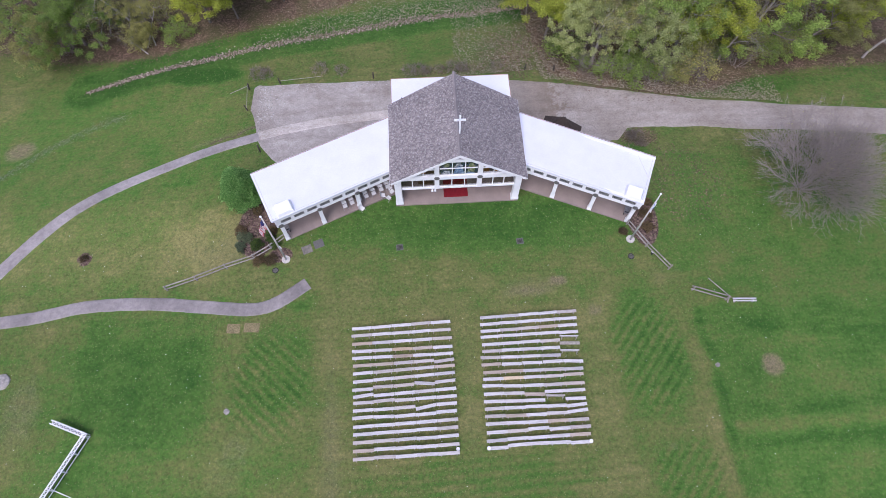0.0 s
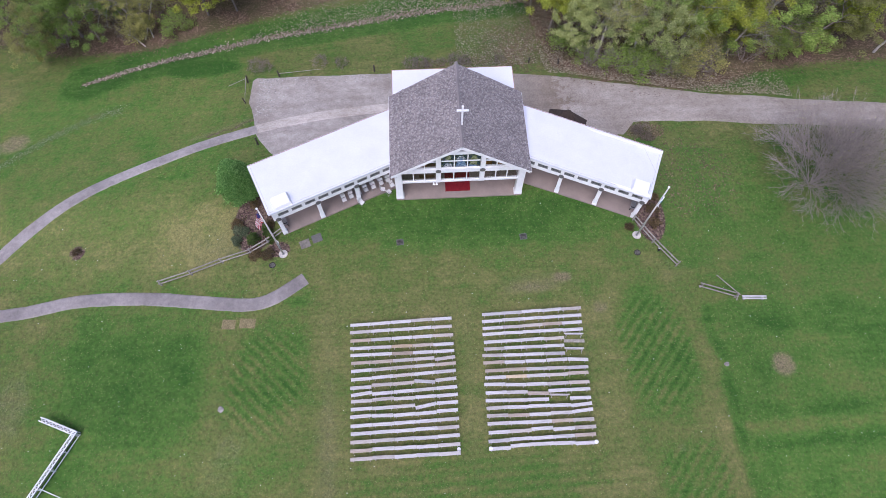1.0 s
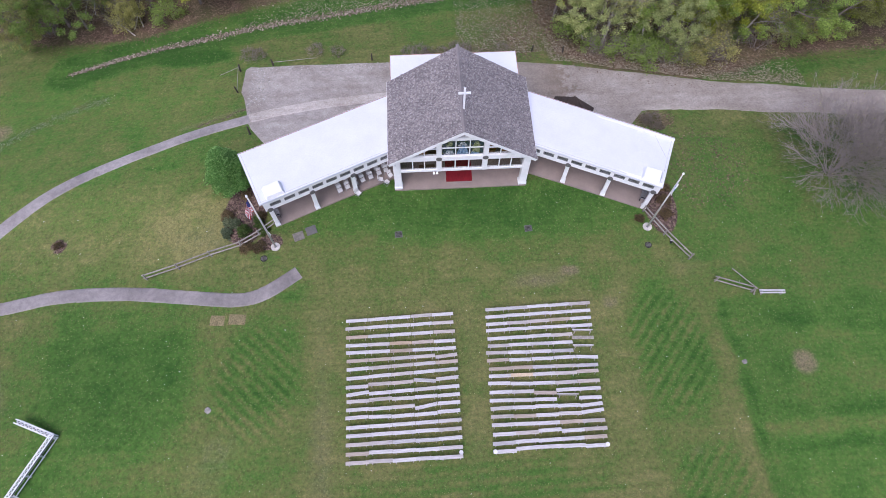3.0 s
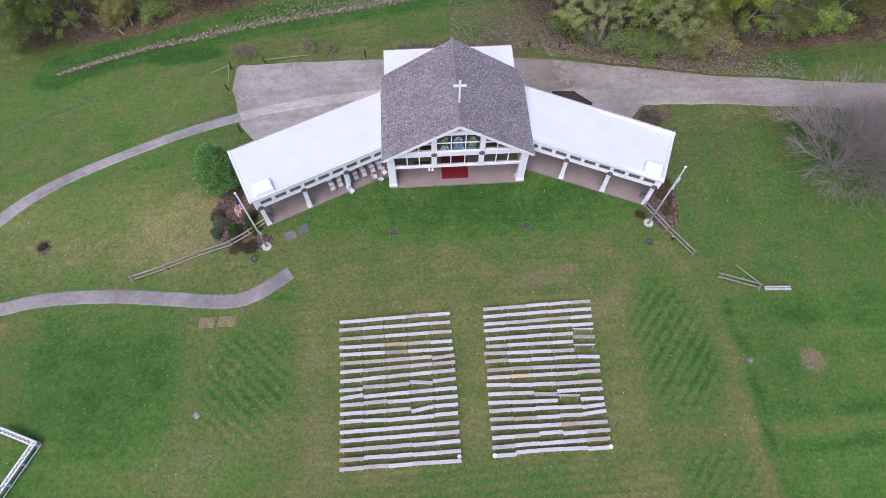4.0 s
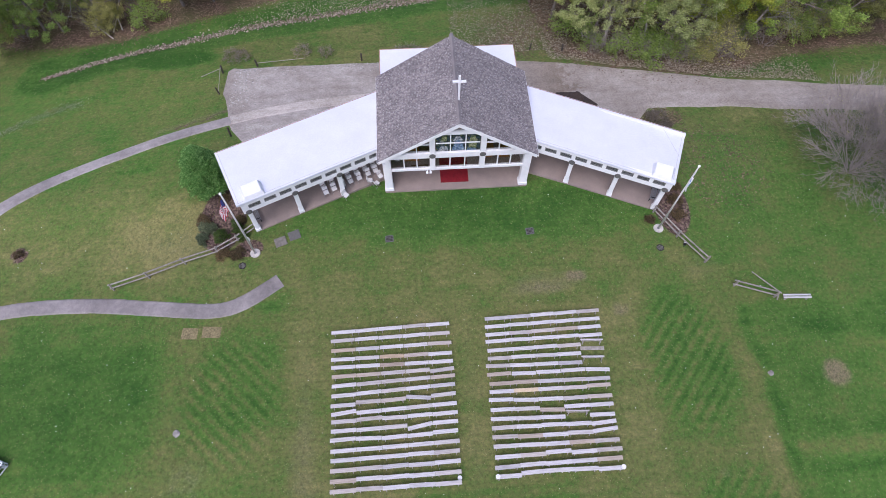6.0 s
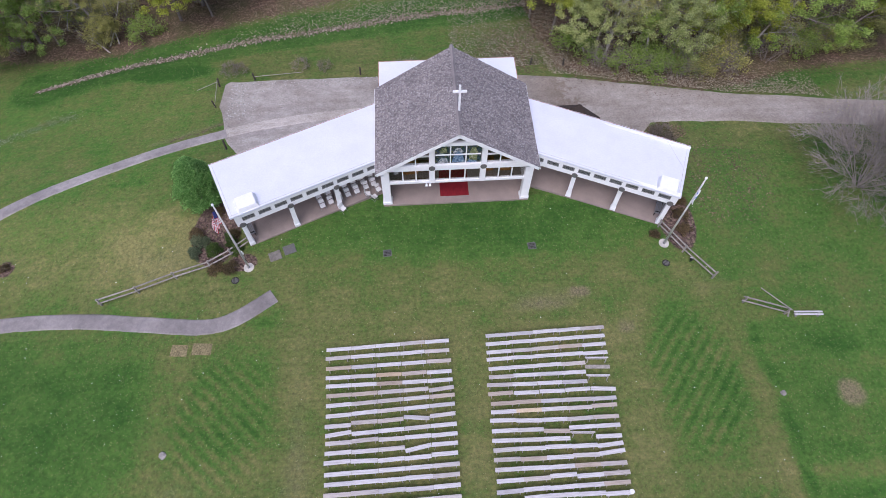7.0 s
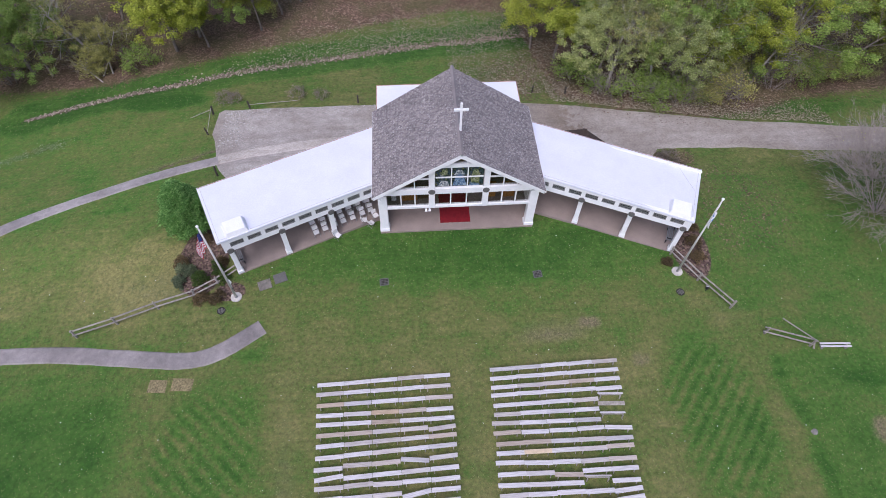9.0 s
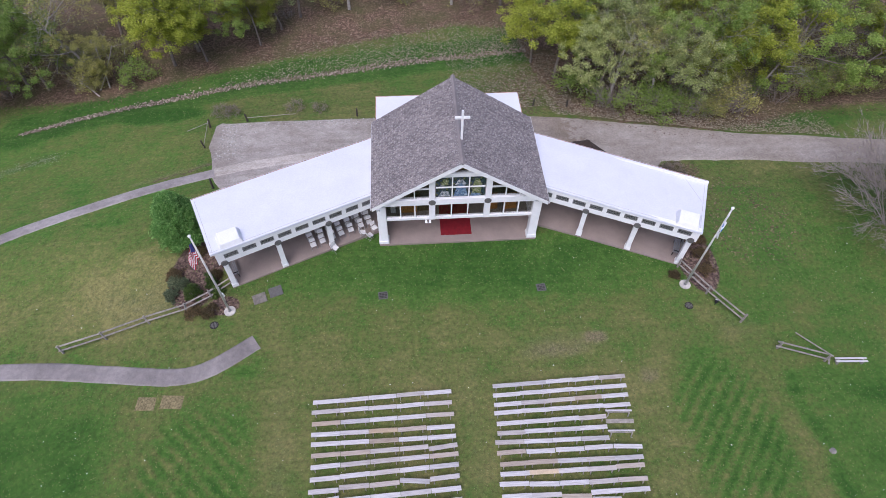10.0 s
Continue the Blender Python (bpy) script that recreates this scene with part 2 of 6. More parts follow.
def glass_material(name, tint, gloss=0.06):
    m, n, l, b = tree_of(name, 0.05)
    n.remove(b)
    tr, gl = n.new("ShaderNodeBsdfTransparent"), n.new("ShaderNodeBsdfGlossy")
    tr.inputs[0].default_value = (*tint, 1)
    gl.inputs["Roughness"].default_value = 0.04
    fr = n.new("ShaderNodeLayerWeight")
    fr.inputs["Blend"].default_value = 0.3
    shine = maths(n, l, 'ADD', maths(n, l, 'MULTIPLY', maths(n, l, 'POWER', fr.outputs["Facing"], 4.0), 0.5), gloss * 0.5)
    ms = n.new("ShaderNodeMixShader")
    l.new(shine, ms.inputs[0])
    l.new(tr.outputs[0], ms.inputs[1])
    l.new(gl.outputs[0], ms.inputs[2])
    l.new(ms.outputs[0], n["Material Output"].inputs[0])
    return m


def stained_material(name, tones, scale):
    """Leaded coloured glass, seen by the light that falls on it."""
    m, n, l, b = tree_of(name, 0.15, 0, 0.5)
    co = n.new("ShaderNodeTexCoord").outputs["Object"]
    v, e = n.new("ShaderNodeTexVoronoi"), n.new("ShaderNodeTexVoronoi")
    e.feature = 'DISTANCE_TO_EDGE'
    for t in (v, e):
        t.inputs["Scale"].default_value = scale
        l.new(co, t.inputs["Vector"])
    s = n.new("ShaderNodeSeparateColor")
    l.new(v.outputs["Color"], s.inputs[0])
    c = ramp(n, l, s.outputs[0], [(k / (len(tones) - 1), t) for k, t in enumerate(tones)]).outputs[0]
    c = mix(n, l, ramp(n, l, e.outputs["Distance"], [(0.02, (1, 1, 1)), (0.05, (0, 0, 0))]).outputs[0], c, (0.015, 0.015, 0.015))
    l.new(c, b.inputs["Base Color"])
    return m


GRASS_DRY, GRASS_MID, GRASS_LUSH, GRASS_DARK = (0.205, 0.195, 0.082), (0.119, 0.152, 0.046), (0.075, 0.156, 0.032), (0.036, 0.104, 0.018)
TURF, GRAVEL, ASPHALT, SHINGLE = ground_material(), gravel_material("gravel", 0.95, 1.0), asphalt_material("asphalt", 1.0), shingle_material()
PALE_ASPHALT = asphalt_material("pale_asphalt", 1.35)
PALE_GRAVEL = gravel_material("pale_gravel", 1.3, 0.0)
WHITE = plain("white_paint", (0.78, 0.79, 0.80), 0.5, 0, 0.06, 1.5, 0, 20)
MEMBRANE = plain("white_roof_membrane", (0.66, 0.68, 0.75), 0.55, 0, 0.05, 0.6, 0, 9)
SEAM = plain("membrane_seam", (0.52, 0.50, 0.47), 0.7, 0, 0.3, 2)
RUSTY = plain("rusty_drip_edge", (0.48, 0.30, 0.23), 0.7, 0, 0.7, 2.5)
CONCRETE = plain("tan_concrete", (0.27, 0.22, 0.195), 0.85, 0, 0.15, 0.7, 0.003, 25)
OLDSLAB = plain("worn_slab", (0.19, 0.175, 0.155), 0.9, 0, 0.35, 4, 0.006, 30)
GREY_CONCRETE = plain("grey_concrete", (0.5, 0.48, 0.44), 0.9, 0, 0.25, 3, 0.006, 30)
CARPET = plain("red_carpet", (0.19, 0.010, 0.016), 0.95, 0, 0.2, 4, 0.004, 60)
DARK_METAL = plain("dark_iron", (0.03, 0.03, 0.032), 0.55, 0.6, 0.3, 8)
GREY_METAL = plain("galvanised_grey", (0.33, 0.33, 0.34), 0.5, 0.5, 0.2, 5)
PIT_SHADE = plain("pit_shade", (0.03, 0.028, 0.025), 0.9, 0, 0.3, 8)
SLATE = plain("grey_boss", (0.125, 0.122, 0.118), 0.7, 0, 0.2, 8)
PLANK = plank_material("weathered_plank", (0.57, 0.555, 0.56), (0.42, 0.385, 0.355), (0.42, 0.35, 0.28))
TANPLANK = plank_material("brown_weathered_plank", (0.43, 0.37, 0.31), (0.36, 0.30, 0.24), (0.46, 0.36, 0.25))
FRESH = plain("new_yellow_board", (0.56, 0.45, 0.31), 0.7, 0, 0.15, 5)
LEGWOOD = plain("grey_bench_leg", (0.34, 0.32, 0.29), 0.85, 0, 0.3, 5, 0.003)
RAILWOOD = plain("silvered_rail", (0.34, 0.315, 0.28), 0.85, 0, 0.35, 4, 0.006, 30, 0.25)
OLDPOST = plain("old_dark_post", (0.075, 0.065, 0.055), 0.9, 0, 0.35, 4, 0.006, 30)
OAK = plain("orange_oak", (0.36, 0.16, 0.04), 0.5, 0, 0.25, 3)
DARKWOOD = plain("brown_wood", (0.12, 0.07, 0.035), 0.6, 0, 0.3, 3)
INNER = plain("beige_wall", (0.42, 0.31, 0.20), 0.8, 0, 0.12, 1)
RESIN = plain("white_resin", (0.74, 0.74, 0.75), 0.45, 0, 0.08, 8)
BROWNROOF = plain("brown_shingle", (0.055, 0.042, 0.035), 0.9, 0, 0.35, 5, 0.01, 25)
BARK = plain("grey_bark", (0.22, 0.19, 0.165), 0.95, 0, 0.4, 3, 0.02, 18)
PALEBARK = plain("pale_bark", (0.42, 0.39, 0.36), 0.95, 0, 0.35, 3, 0.01, 18)
TWIG = plain("grey_twig", (0.29, 0.255, 0.23), 0.95, 0, 0.3, 2)
STONE = plain("field_stone", (0.36, 0.34, 0.31), 0.9, 0, 0.4, 4, 0.01, 15, 0.4)
GLASS = glass_material("window_glass", (0.8, 0.8, 0.79))
LATTICE = glass_material("lattice_glass", (0.35, 0.37, 0.38))
STAINED = stained_material("stained_glass", [(0.015, 0.022, 0.026), (0.025, 0.05, 0.035), (0.04, 0.06, 0.10), (0.07, 0.075, 0.08), (0.12, 0.13, 0.05), (0.24, 0.26, 0.27)], 6.5)
PALE_BLUE = stained_material("pale_blue_glass", [(0.06, 0.11, 0.22), (0.16, 0.25, 0.38), (0.30, 0.38, 0.46)], 8.0)
PALE_GOLD = stained_material("pale_gold_glass", [(0.05, 0.09, 0.05), (0.20, 0.22, 0.10), (0.36, 0.36, 0.25)], 9.0)
PALE_WHITE = stained_material("milky_glass", [(0.10, 0.13, 0.17), (0.30, 0.32, 0.35), (0.55, 0.56, 0.57)], 9.0)
FLAG_RED, FLAG_BLUE = plain("flag_red", (0.5, 0.03, 0.05), 0.8, 0, 0.1, 5), plain("flag_blue", (0.03, 0.04, 0.16), 0.8, 0, 0.1, 5)
FLAG_WHITE, EMBLEM = plain("flag_white", (0.78, 0.78, 0.8), 0.8, 0, 0.08, 5), plain("emblem_blue", (0.05, 0.2, 0.5), 0.8, 0, 0.1, 5)
LEAF_YELLOW = leaf_material("yellow_green_leaf", (0.38, 0.46, 0.06), (0.57, 0.63, 0.12))
LEAF_GREEN = leaf_material("green_leaf", (0.28, 0.42, 0.09), (0.43, 0.56, 0.15))
LEAF_OLIVE = leaf_material("olive_leaf", (0.36, 0.37, 0.12), (0.52, 0.53, 0.2))
LEAF_PALE = leaf_material("pale_leaf", (0.42, 0.50, 0.19), (0.60, 0.67, 0.31))
NEEDLE = leaf_material("pine_needle", (0.14, 0.33, 0.08), (0.29, 0.51, 0.17))
DUSKLEAF = leaf_material("grey_green_leaf", (0.15, 0.20, 0.11), (0.26, 0.31, 0.18))
BOXLEAF = leaf_material("evergreen_leaf", (0.075, 0.14, 0.03), (0.15, 0.21, 0.05))
DRYTWIG = leaf_material("dry_twig_leaf", (0.24, 0.20, 0.15), (0.36, 0.30, 0.23))
BROWNLEAF = leaf_material("brown_shrub_leaf", (0.16, 0.125, 0.06), (0.25, 0.18, 0.10))
LITTERLEAF = leaf_material("dry_leaf", (0.38, 0.325, 0.255), (0.62, 0.56, 0.47))
SEEDHEAD = leaf_material("seed_head", (0.26, 0.33, 0.21), (0.46, 0.52, 0.40))
STRAW = plain("straw", (0.245, 0.205, 0.105), 0.9, 0, 0.65, 7, 0.02, 28)


# ---- mesh helpers ----
class Mesh:
    """Collects vertices and faces; boxes, tubes and prisms go in with a pose."""

    def __init__(self):
        self.v, self.f = [], []

    def add(self, verts, faces, m=None):
        k = len(self.v)
        self.v += [tuple(m @ Vector(p)) if m is not None else tuple(p) for p in verts]
        self.f += [tuple(i + k for i in f) for f in faces]
        return self

    def box(self, c, s, rz=0.0, rx=0.0, ry=0.0, top=1.0, m=None):
        x, y, z = (0.5 * q for q in s)
        vs = [(a * x * (top if d > 0 else 1), b * y * (top if d > 0 else 1), d * z) for d in (-1, 1) for a, b in ((-1, -1), (1, -1), (1, 1), (-1, 1))]
        q = pose(*c, rx, ry, rz)
        return self.add(vs, [(3, 2, 1, 0), (4, 5, 6, 7), (0, 1, 5, 4), (1, 2, 6, 5), (2, 3, 7, 6), (3, 0, 4, 7)], m @ q if m is not None else q)

    def tube(self, a, b, ra, rb, sides=6, caps=True):
        a, b = Vector(a), Vector(b)
        q = (b - a).to_track_quat('Z', 'Y').to_matrix()
        k = len(self.v)
        for p, r in ((a, ra), (b, rb)):
            for i in range(sides):
                w = 2 * math.pi * i / sides
                self.v.append(tuple(p + q @ Vector((r * math.cos(w), r * math.sin(w), 0))))
        self.f += [(k + i, k + (i + 1) % sides, k + sides + (i + 1) % sides, k + sides + i) for i in range(sides)]
        if caps:
            self.f += [tuple(k + sides - 1 - i for i in range(sides)), tuple(k + sides + i for i in range(sides))]
        return self

    def prism(self, outline, z0, z1):
        """An upright prism over an outline; z0 and z1 may be functions of x, y."""
        n, k = len(outline), len(self.v)
        lo = z0 if callable(z0) else (lambda x, y: z0)
        hi = z1 if callable(z1) else (lambda x, y: z1)
        self.v += [(x, y, lo(x, y)) for x, y in outline] + [(x, y, hi(x, y)) for x, y in outline]
        self.f += [tuple(k + n - 1 - i for i in range(n)), tuple(k + n + i for i in range(n))]
        self.f += [(k + i, k + (i + 1) % n, k + n + (i + 1) % n, k + n + i) for i in range(n)]
        return self

    def wall(self, outline, y0, y1):
        """A slab whose outline lies in x, z, from y0 to y1."""
        n, k = len(outline), len(self.v)
        self.v += [(x, y0, z) for x, z in outline] + [(x, y1, z) for x, z in outline]
        self.f += [tuple(k + i for i in range(n)), tuple(k + 2 * n - 1 - i for i in range(n))]
        self.f += [(k + (i + 1) % n, k + i, k + n + i, k + n + (i + 1) % n) for i in range(n)]
        return self

    def data(self, name, material, bevel=0.0, smooth=False):
        me = bpy.data.meshes.new(name)
        me.from_pydata(self.v, [], self.f)
        for q in material if isinstance(material, (list, tuple)) else (material,):
            me.materials.append(q)
        bm = bmesh.new()
        bm.from_mesh(me)
        if bevel:
            bmesh.ops.bevel(bm, geom=list(bm.edges), offset=bevel, segments=1, affect='EDGES')
        if len(bm.faces) < 60000:
            bmesh.ops.recalc_face_normals(bm, faces=bm.faces)
        bm.to_mesh(me)
        bm.free()
        if smooth:
            me.polygons.foreach_set("use_smooth", [True] * len(me.polygons))
        return me


def part(name, mesh, material, parent=None, label="", bevel=0.0, smooth=False, m=None):
    ob = new(name, mesh.data(name, material, bevel, smooth) if isinstance(mesh, Mesh) else mesh)
    if m is not None:
        ob.matrix_basis = m
    if parent is not None:
        ob.parent = parent
    return tagged(ob, label)


def thing(name, label, category, group="", m=None, kind=""):
    ob = new(name)
    if m is not None:
        ob.matrix_basis = m
    return tagged(ob, label, category, group, kind)


def disc(r, h, sides=20, z=0.0, top=1.0):
    return Mesh().tube((0, 0, z), (0, 0, z + h), r, r * top, sides)


def soft(v, k=1.5):
    return k * np.logaddexp(0, np.asarray(v, float) / k)


def ground_z(x, y):
    """The lie of the land: level in front, falling to the wood (steeper in the west) and to the west."""
    x, y = np.asarray(x, float), np.asarray(y, float)
    west = -0.26 * (soft(y - 1.5) - soft(y - 14)) - 0.135 * (soft(y - 14) - soft(y - 28))
    east = -0.17 * (soft(y - 1.5) - soft(y - 28))
    t = np.clip((x + 8) / 20, 0, 1)
    t = t * t * (3 - 2 * t)
    return west * (1 - t) + east * t - 0.08 * (soft(-20 - x) - soft(-55 - x))


def gz(x, y):
    return float(ground_z(x, y))


def smooth_step(a, b, v):
    t = np.clip((np.asarray(v, float) - a) / (b - a), 0, 1)
    return t * t * (3 - 2 * t)


def spot(x, y, cx, cy, rx, ry, edge=0.5):
    d = np.hypot((x - cx) / rx, (y - cy) / ry)
    return 1 - smooth_step(1 - edge, 1 + edge, d)


def near_line(x, y, pts):
    """Distance to a polyline."""
    best = np.full(np.shape(x), 1e9)
    for (ax, ay), (bx, by) in zip(pts, pts[1:]):
        dx, dy = bx - ax, by - ay
        t = np.clip(((x - ax) * dx + (y - ay) * dy) / (dx * dx + dy * dy), 0, 1)
        best = np.minimum(best, np.hypot(x - ax - t * dx, y - ay - t * dy))
    return best


# ---- ground, roads, paths ----
CREEK = [(-44.5, 21.5), (-40.7, 22.8), (-35.6, 24.4), (-29.9, 25.45), (-23.7, 26.8), (-17.6, 27.8), (-12.5, 28.7), (-7.0, 29.8), (-1.0, 30.6), (4.9, 30.9), (10.5, 31.4)]
WOOD_EDGE = [(-90, 33), (-60, 30), (-48, 26.5), (-42, 26.2), (-37, 26.2), (-28, 29), (-19, 31), (-7.4, 34.7), (2, 36.5), (9.6, 35.5), (10.6, 27.2), (12.0, 18.0), (20.3, 14.6), (26, 13.5), (31, 14.2), (36, 16.2), (44, 17.5), (90, 18)]
ROAD_TOP = [(-23.6, 19.0), (-22.8, 19.9), (-13, 19.95), (-6.9, 19.9), (7.5, 18.1), (13.8, 17.0), (17.6, 15.9), (23.1, 14.6), (28, 13.25), (35.1, 12.4), (38.7, 11.75), (49.2, 10.5), (70, 8), (120, 0)]
ROAD_LOW = [(-23.6, 16.3), (-22.5, 13.6), (-21.6, 9.45), (-19.6, 6.4), (-18, 5.2), (-6, 8), (7, 8), (15, 6.5), (17.9, 6.9), (19.3, 8.75), (23, 8.75), (31, 8.1), (37.1, 7.5), (60, 4.7), (120, -4)]
PATHS = ([(-21.2, 11.05), (-22.4, 10.7), (-26.9, 9.2), (-31.5, 7.1), (-36.4, 4.5), (-39.9, 2.0), (-43.15, -1.3), (-45.6, -4.2), (-48.5, -7.6)],
         [(-14.85, -8.1), (-16.4, -9.15), (-18.1, -10.1), (-20.2, -10.4), (-24.4, -9.85), (-29.9, -9.1), (-36, -8.9), (-41, -9.6), (-46, -9.9)])


def ground():
    xs = np.concatenate([-np.geomspace(1500, 70, 16), np.arange(-62, 56, 0.4), np.geomspace(64, 1500, 16)])
    ys = np.concatenate([-np.geomspace(1500, 50, 16), np.arange(-40, 56, 0.4), np.geomspace(62, 1500, 16)])
    X, Y = np.meshgrid(xs, ys)
    ditch = near_line(X, Y, CREEK)
    Z = ground_z(X, Y) - 0.25 * np.exp(-(ditch / 1.3) ** 2)
    nx, ny = len(xs), len(ys)
    i = np.arange(nx * ny).reshape(ny, nx)
    quads = np.stack([i[:-1, :-1], i[:-1, 1:], i[1:, 1:], i[1:, :-1]], -1).reshape(-1, 4)
    me = bpy.data.meshes.new("ground")
    me.from_pydata(np.stack([X, Y, Z], -1).reshape(-1, 3).tolist(), [], quads.tolist())
    me.materials.append(TURF)
    me.polygons.foreach_set("use_smooth", [True] * len(quads))
    wx, wy = zip(*WOOD_EDGE)
    litter = smooth_step(-1.2, 1.6, Y - np.interp(X, wx, wy))
    litter = np.maximum(litter, 0.8 * spot(X, Y, 20.2, 7.6, 2.2, 1.4))
    litter = np.maximum(litter, 0.52 * spot(X, Y, 1, 20.4, 7, 1.0))
    litter = np.maximum(litter, 0.62 * spot(X, Y, 22, 16.2, 9, 1.6))
    litter = np.maximum(litter, 0.58 * spot(X, Y, 8.5, 22.5, 5, 5))
    litter = np.maximum(litter, 0.62 * np.exp(-(ditch / 0.6) ** 2))
    def along(pts, width):
        return np.exp(-(near_line(X, Y, pts) / width) ** 2)

    def block(x0, x1, y0, y1, edge=1.5):
        return smooth_step(x0 - edge, x0 + edge, X) * (1 - smooth_step(x1 - edge, x1 + edge, X)) * smooth_step(y0 - edge, y0 + edge, Y) * (1 - smooth_step(y1 - edge, y1 + edge, Y))

    litter = np.maximum(litter, 0.34 * spot(X, Y, 23.5, 1.5, 5.5, 6.5, 0.4))
    # lush turf: the east field, the hollow in the west, the strip before the chapel (its dark green is partly painted
    # shade), the ditch banks
    lush = 0.44 + 0.0 * X
    lush += 0.26 * block(22.2, 60, -40, -12.5, 1.2) + 0.2 * spot(X, Y, 31, -5, 9, 8, 0.6)
    lush += 0.26 * spot(X, Y, -30.5, -16.0, 7.8, 6.2, 0.4) + 0.16 * block(-36, -23.4, -40, -13, 1.0)
    lush += 0.42 * spot(X, Y, 1, -2.2, 15, 3.2, 0.5) + 0.08 * block(-52, -24, 4, 20, 3)
    lush += 0.42 * (1 - smooth_step(2.4, 3.4, ditch)) + 0.9 * spot(X, Y, -29.5, 22.0, 4.2, 1.2, 0.3) + 0.35 * spot(X, Y, 32, 15.2, 8, 1.5)
    lush += 0.22 * spot(X, Y, 16.2, -16.5, 3.6, 5.6, 0.3) + 0.22 * spot(X, Y, -17.4, -16.5, 3.4, 4.0, 0.3) + 0.2 * spot(X, Y, 0, -27, 11, 2.6, 0.4) + 0.15 * spot(X, Y, 17.5, -27, 3.2, 3.0, 0.4)
    lush += 0.35 * spot(X, Y, -16.5, -10.3, 2.2, 0.5, 0.5) + 0.3 * spot(X, Y, 19.4, 5.2, 1.2, 1.6, 0.5)
    ragged = 0.5 + 0.5 * np.sin(Y * 1.3 + 0.7) * np.sin(Y * 0.47)
    lush += (0.2 + 0.4 * ragged) * along([(21.5, -12.9), (21.4, -15.5), (22.0, -16.9), (21.7, -22.2), (21.8, -26), (22.4, -33)], 0.45)
    lush += 0.3 * along([(26, -14.4), (30, -14.9), (34, -15.4), (42, -15.2)], 0.55) + 0.28 * along([(24, -22.0), (30, -22.1), (44, -21.4)], 0.5) + 0.25 * along([(23, -24.6), (33.5, -24.4), (45, -24)], 0.5)
    lush -= 0.12 * spot(X, Y, 0, -9.5, 13, 3.5, 0.6) + 0.22 * spot(X, Y, -24.5, -3.4, 4.5, 3.6, 0.6) + 0.08 * spot(X, Y, -30, -3, 10, 6)
    lush -= 0.12 * block(-13.8, 13.4, -30, -11.5, 0.8)
    track = along([(17.2, -7.5), (18.9, -10.5), (19.7, -14.3), (20.4, -18.1), (20.45, -22.2), (20.6, -27.4), (21.0, -34)], 0.85)
    lush -= 0.17 * track + 0.26 * along([(21.3, -22.9), (26.3, -23.2), (34.2, -23.1), (46, -22.6)], 0.7) + 0.2 * spot(X, Y, 32.8, -20.4, 2.2, 1.8, 0.7) + 0.16 * spot(X, Y, 31, -15.6, 2.6, 1.0, 0.6)
    # worn and dry turf
    dry = 0.08 + 0.0 * X
    dry += 0.34 * along([(-0.2, -10.8), (-0.35, -34)], 0.75) + 0.06 * track
    dry += 0.34 * along([(-12.6, -12.4), (-12.3, -22), (-12.2, -36)], 1.1) + 0.16 * along([(11.9, -12.6), (12.0, -32)], 0.9)
    dry += 0.16 * spot(X, Y, -12.3, -24, 2.2, 6, 0.6) + 0.36 * spot(X, Y, -21.2, -24.8, 2.4, 3.2, 0.6) + 0.28 * spot(X, Y, -21.8, -19.2, 1.2, 1.2, 0.6) + 0.26 * spot(X, Y, -17.6, -22.0, 3.6, 1.8, 0.6)
    dry += 0.1 * along([(21.3, -22.9), (34, -23.1)], 0.7) + 0.42 * (spot(X, Y, 27.85, -24.9, 0.5, 0.4) + spot(X, Y, 30.5, -24.9, 0.6, 0.35) + spot(X, Y, 16.6, -24.6, 0.8, 0.5))
    dry += 0.9 * spot(X, Y, 27, -18.1, 1.1, 1.1, 0.5) + 0.85 * spot(X, Y, 8.9, -9.0, 0.8, 0.5, 0.5) + 0.42 * spot(X, Y, 6.4, -9.3, 3.6, 0.9, 0.6) + 0.4 * spot(X, Y, 5.6, -10.2, 2.8, 0.6, 0.6) + 0.62 * spot(X, Y, 11.9, -12.1, 0.8, 0.6, 0.5)
    dry += 0.8 * spot(X, Y, -49.7, 12, 1.9, 1.6, 0.5) + 0.5 * spot(X, Y, -40.2, -18.5, 2.2, 4.0, 0.6) + 0.35 * spot(X, Y, -54, 21, 4, 2)
    dry += 0.40 * spot(X, Y, -23.6, -4.4, 3.6, 2.2, 0.6) + 0.22 * spot(X, Y, -33, -5.5, 5, 2.0, 0.6) + 0.35 * spot(X, Y, -22.6, 16.5, 1.4, 2.5)
    dry += 0.55 * along([(-22.1, 12.9), (-24.6, 11.7), (-28.8, 10.1)], 0.55) + 0.36 * spot(X, Y, 19.4, -8.8, 2.0, 1.6, 0.6) + 0.22 * spot(X, Y, 23.5, 2.5, 4.5, 5, 0.7) + 0.14 * spot(X, Y, 33, -13, 6, 3)
    dry += 0.28 * along([(-33.5, -9.9), (-27.1, -10.8), (-25.2, -11.7), (-22.8, -12.8), (-19.4, -13.0), (-16.6, -12.4), (-14, -10.5)], 0.4)
    dry += 0.03 * block(-60, -22.5, -8, 17, 4)
    dry += 0.22 * spot(X, Y, 0.5, -7.8, 2.0, 1.6, 0.6)
    mulch = np.maximum(spot(X, Y, -20.1, -2.0, 2.0, 3.2, 0.25), spot(X, Y, 18.2, -3.0, 1.5, 2.9, 0.25))
    mulch = np.maximum(mulch, spot(X, Y, -17.6, -5.0, 1.2, 0.8, 0.3))
    mulch = np.maximum(mulch, 0.5 * along([(-22.1, 12.6), (-24.6, 11.4), (-27.0, 10.4)], 0.8))
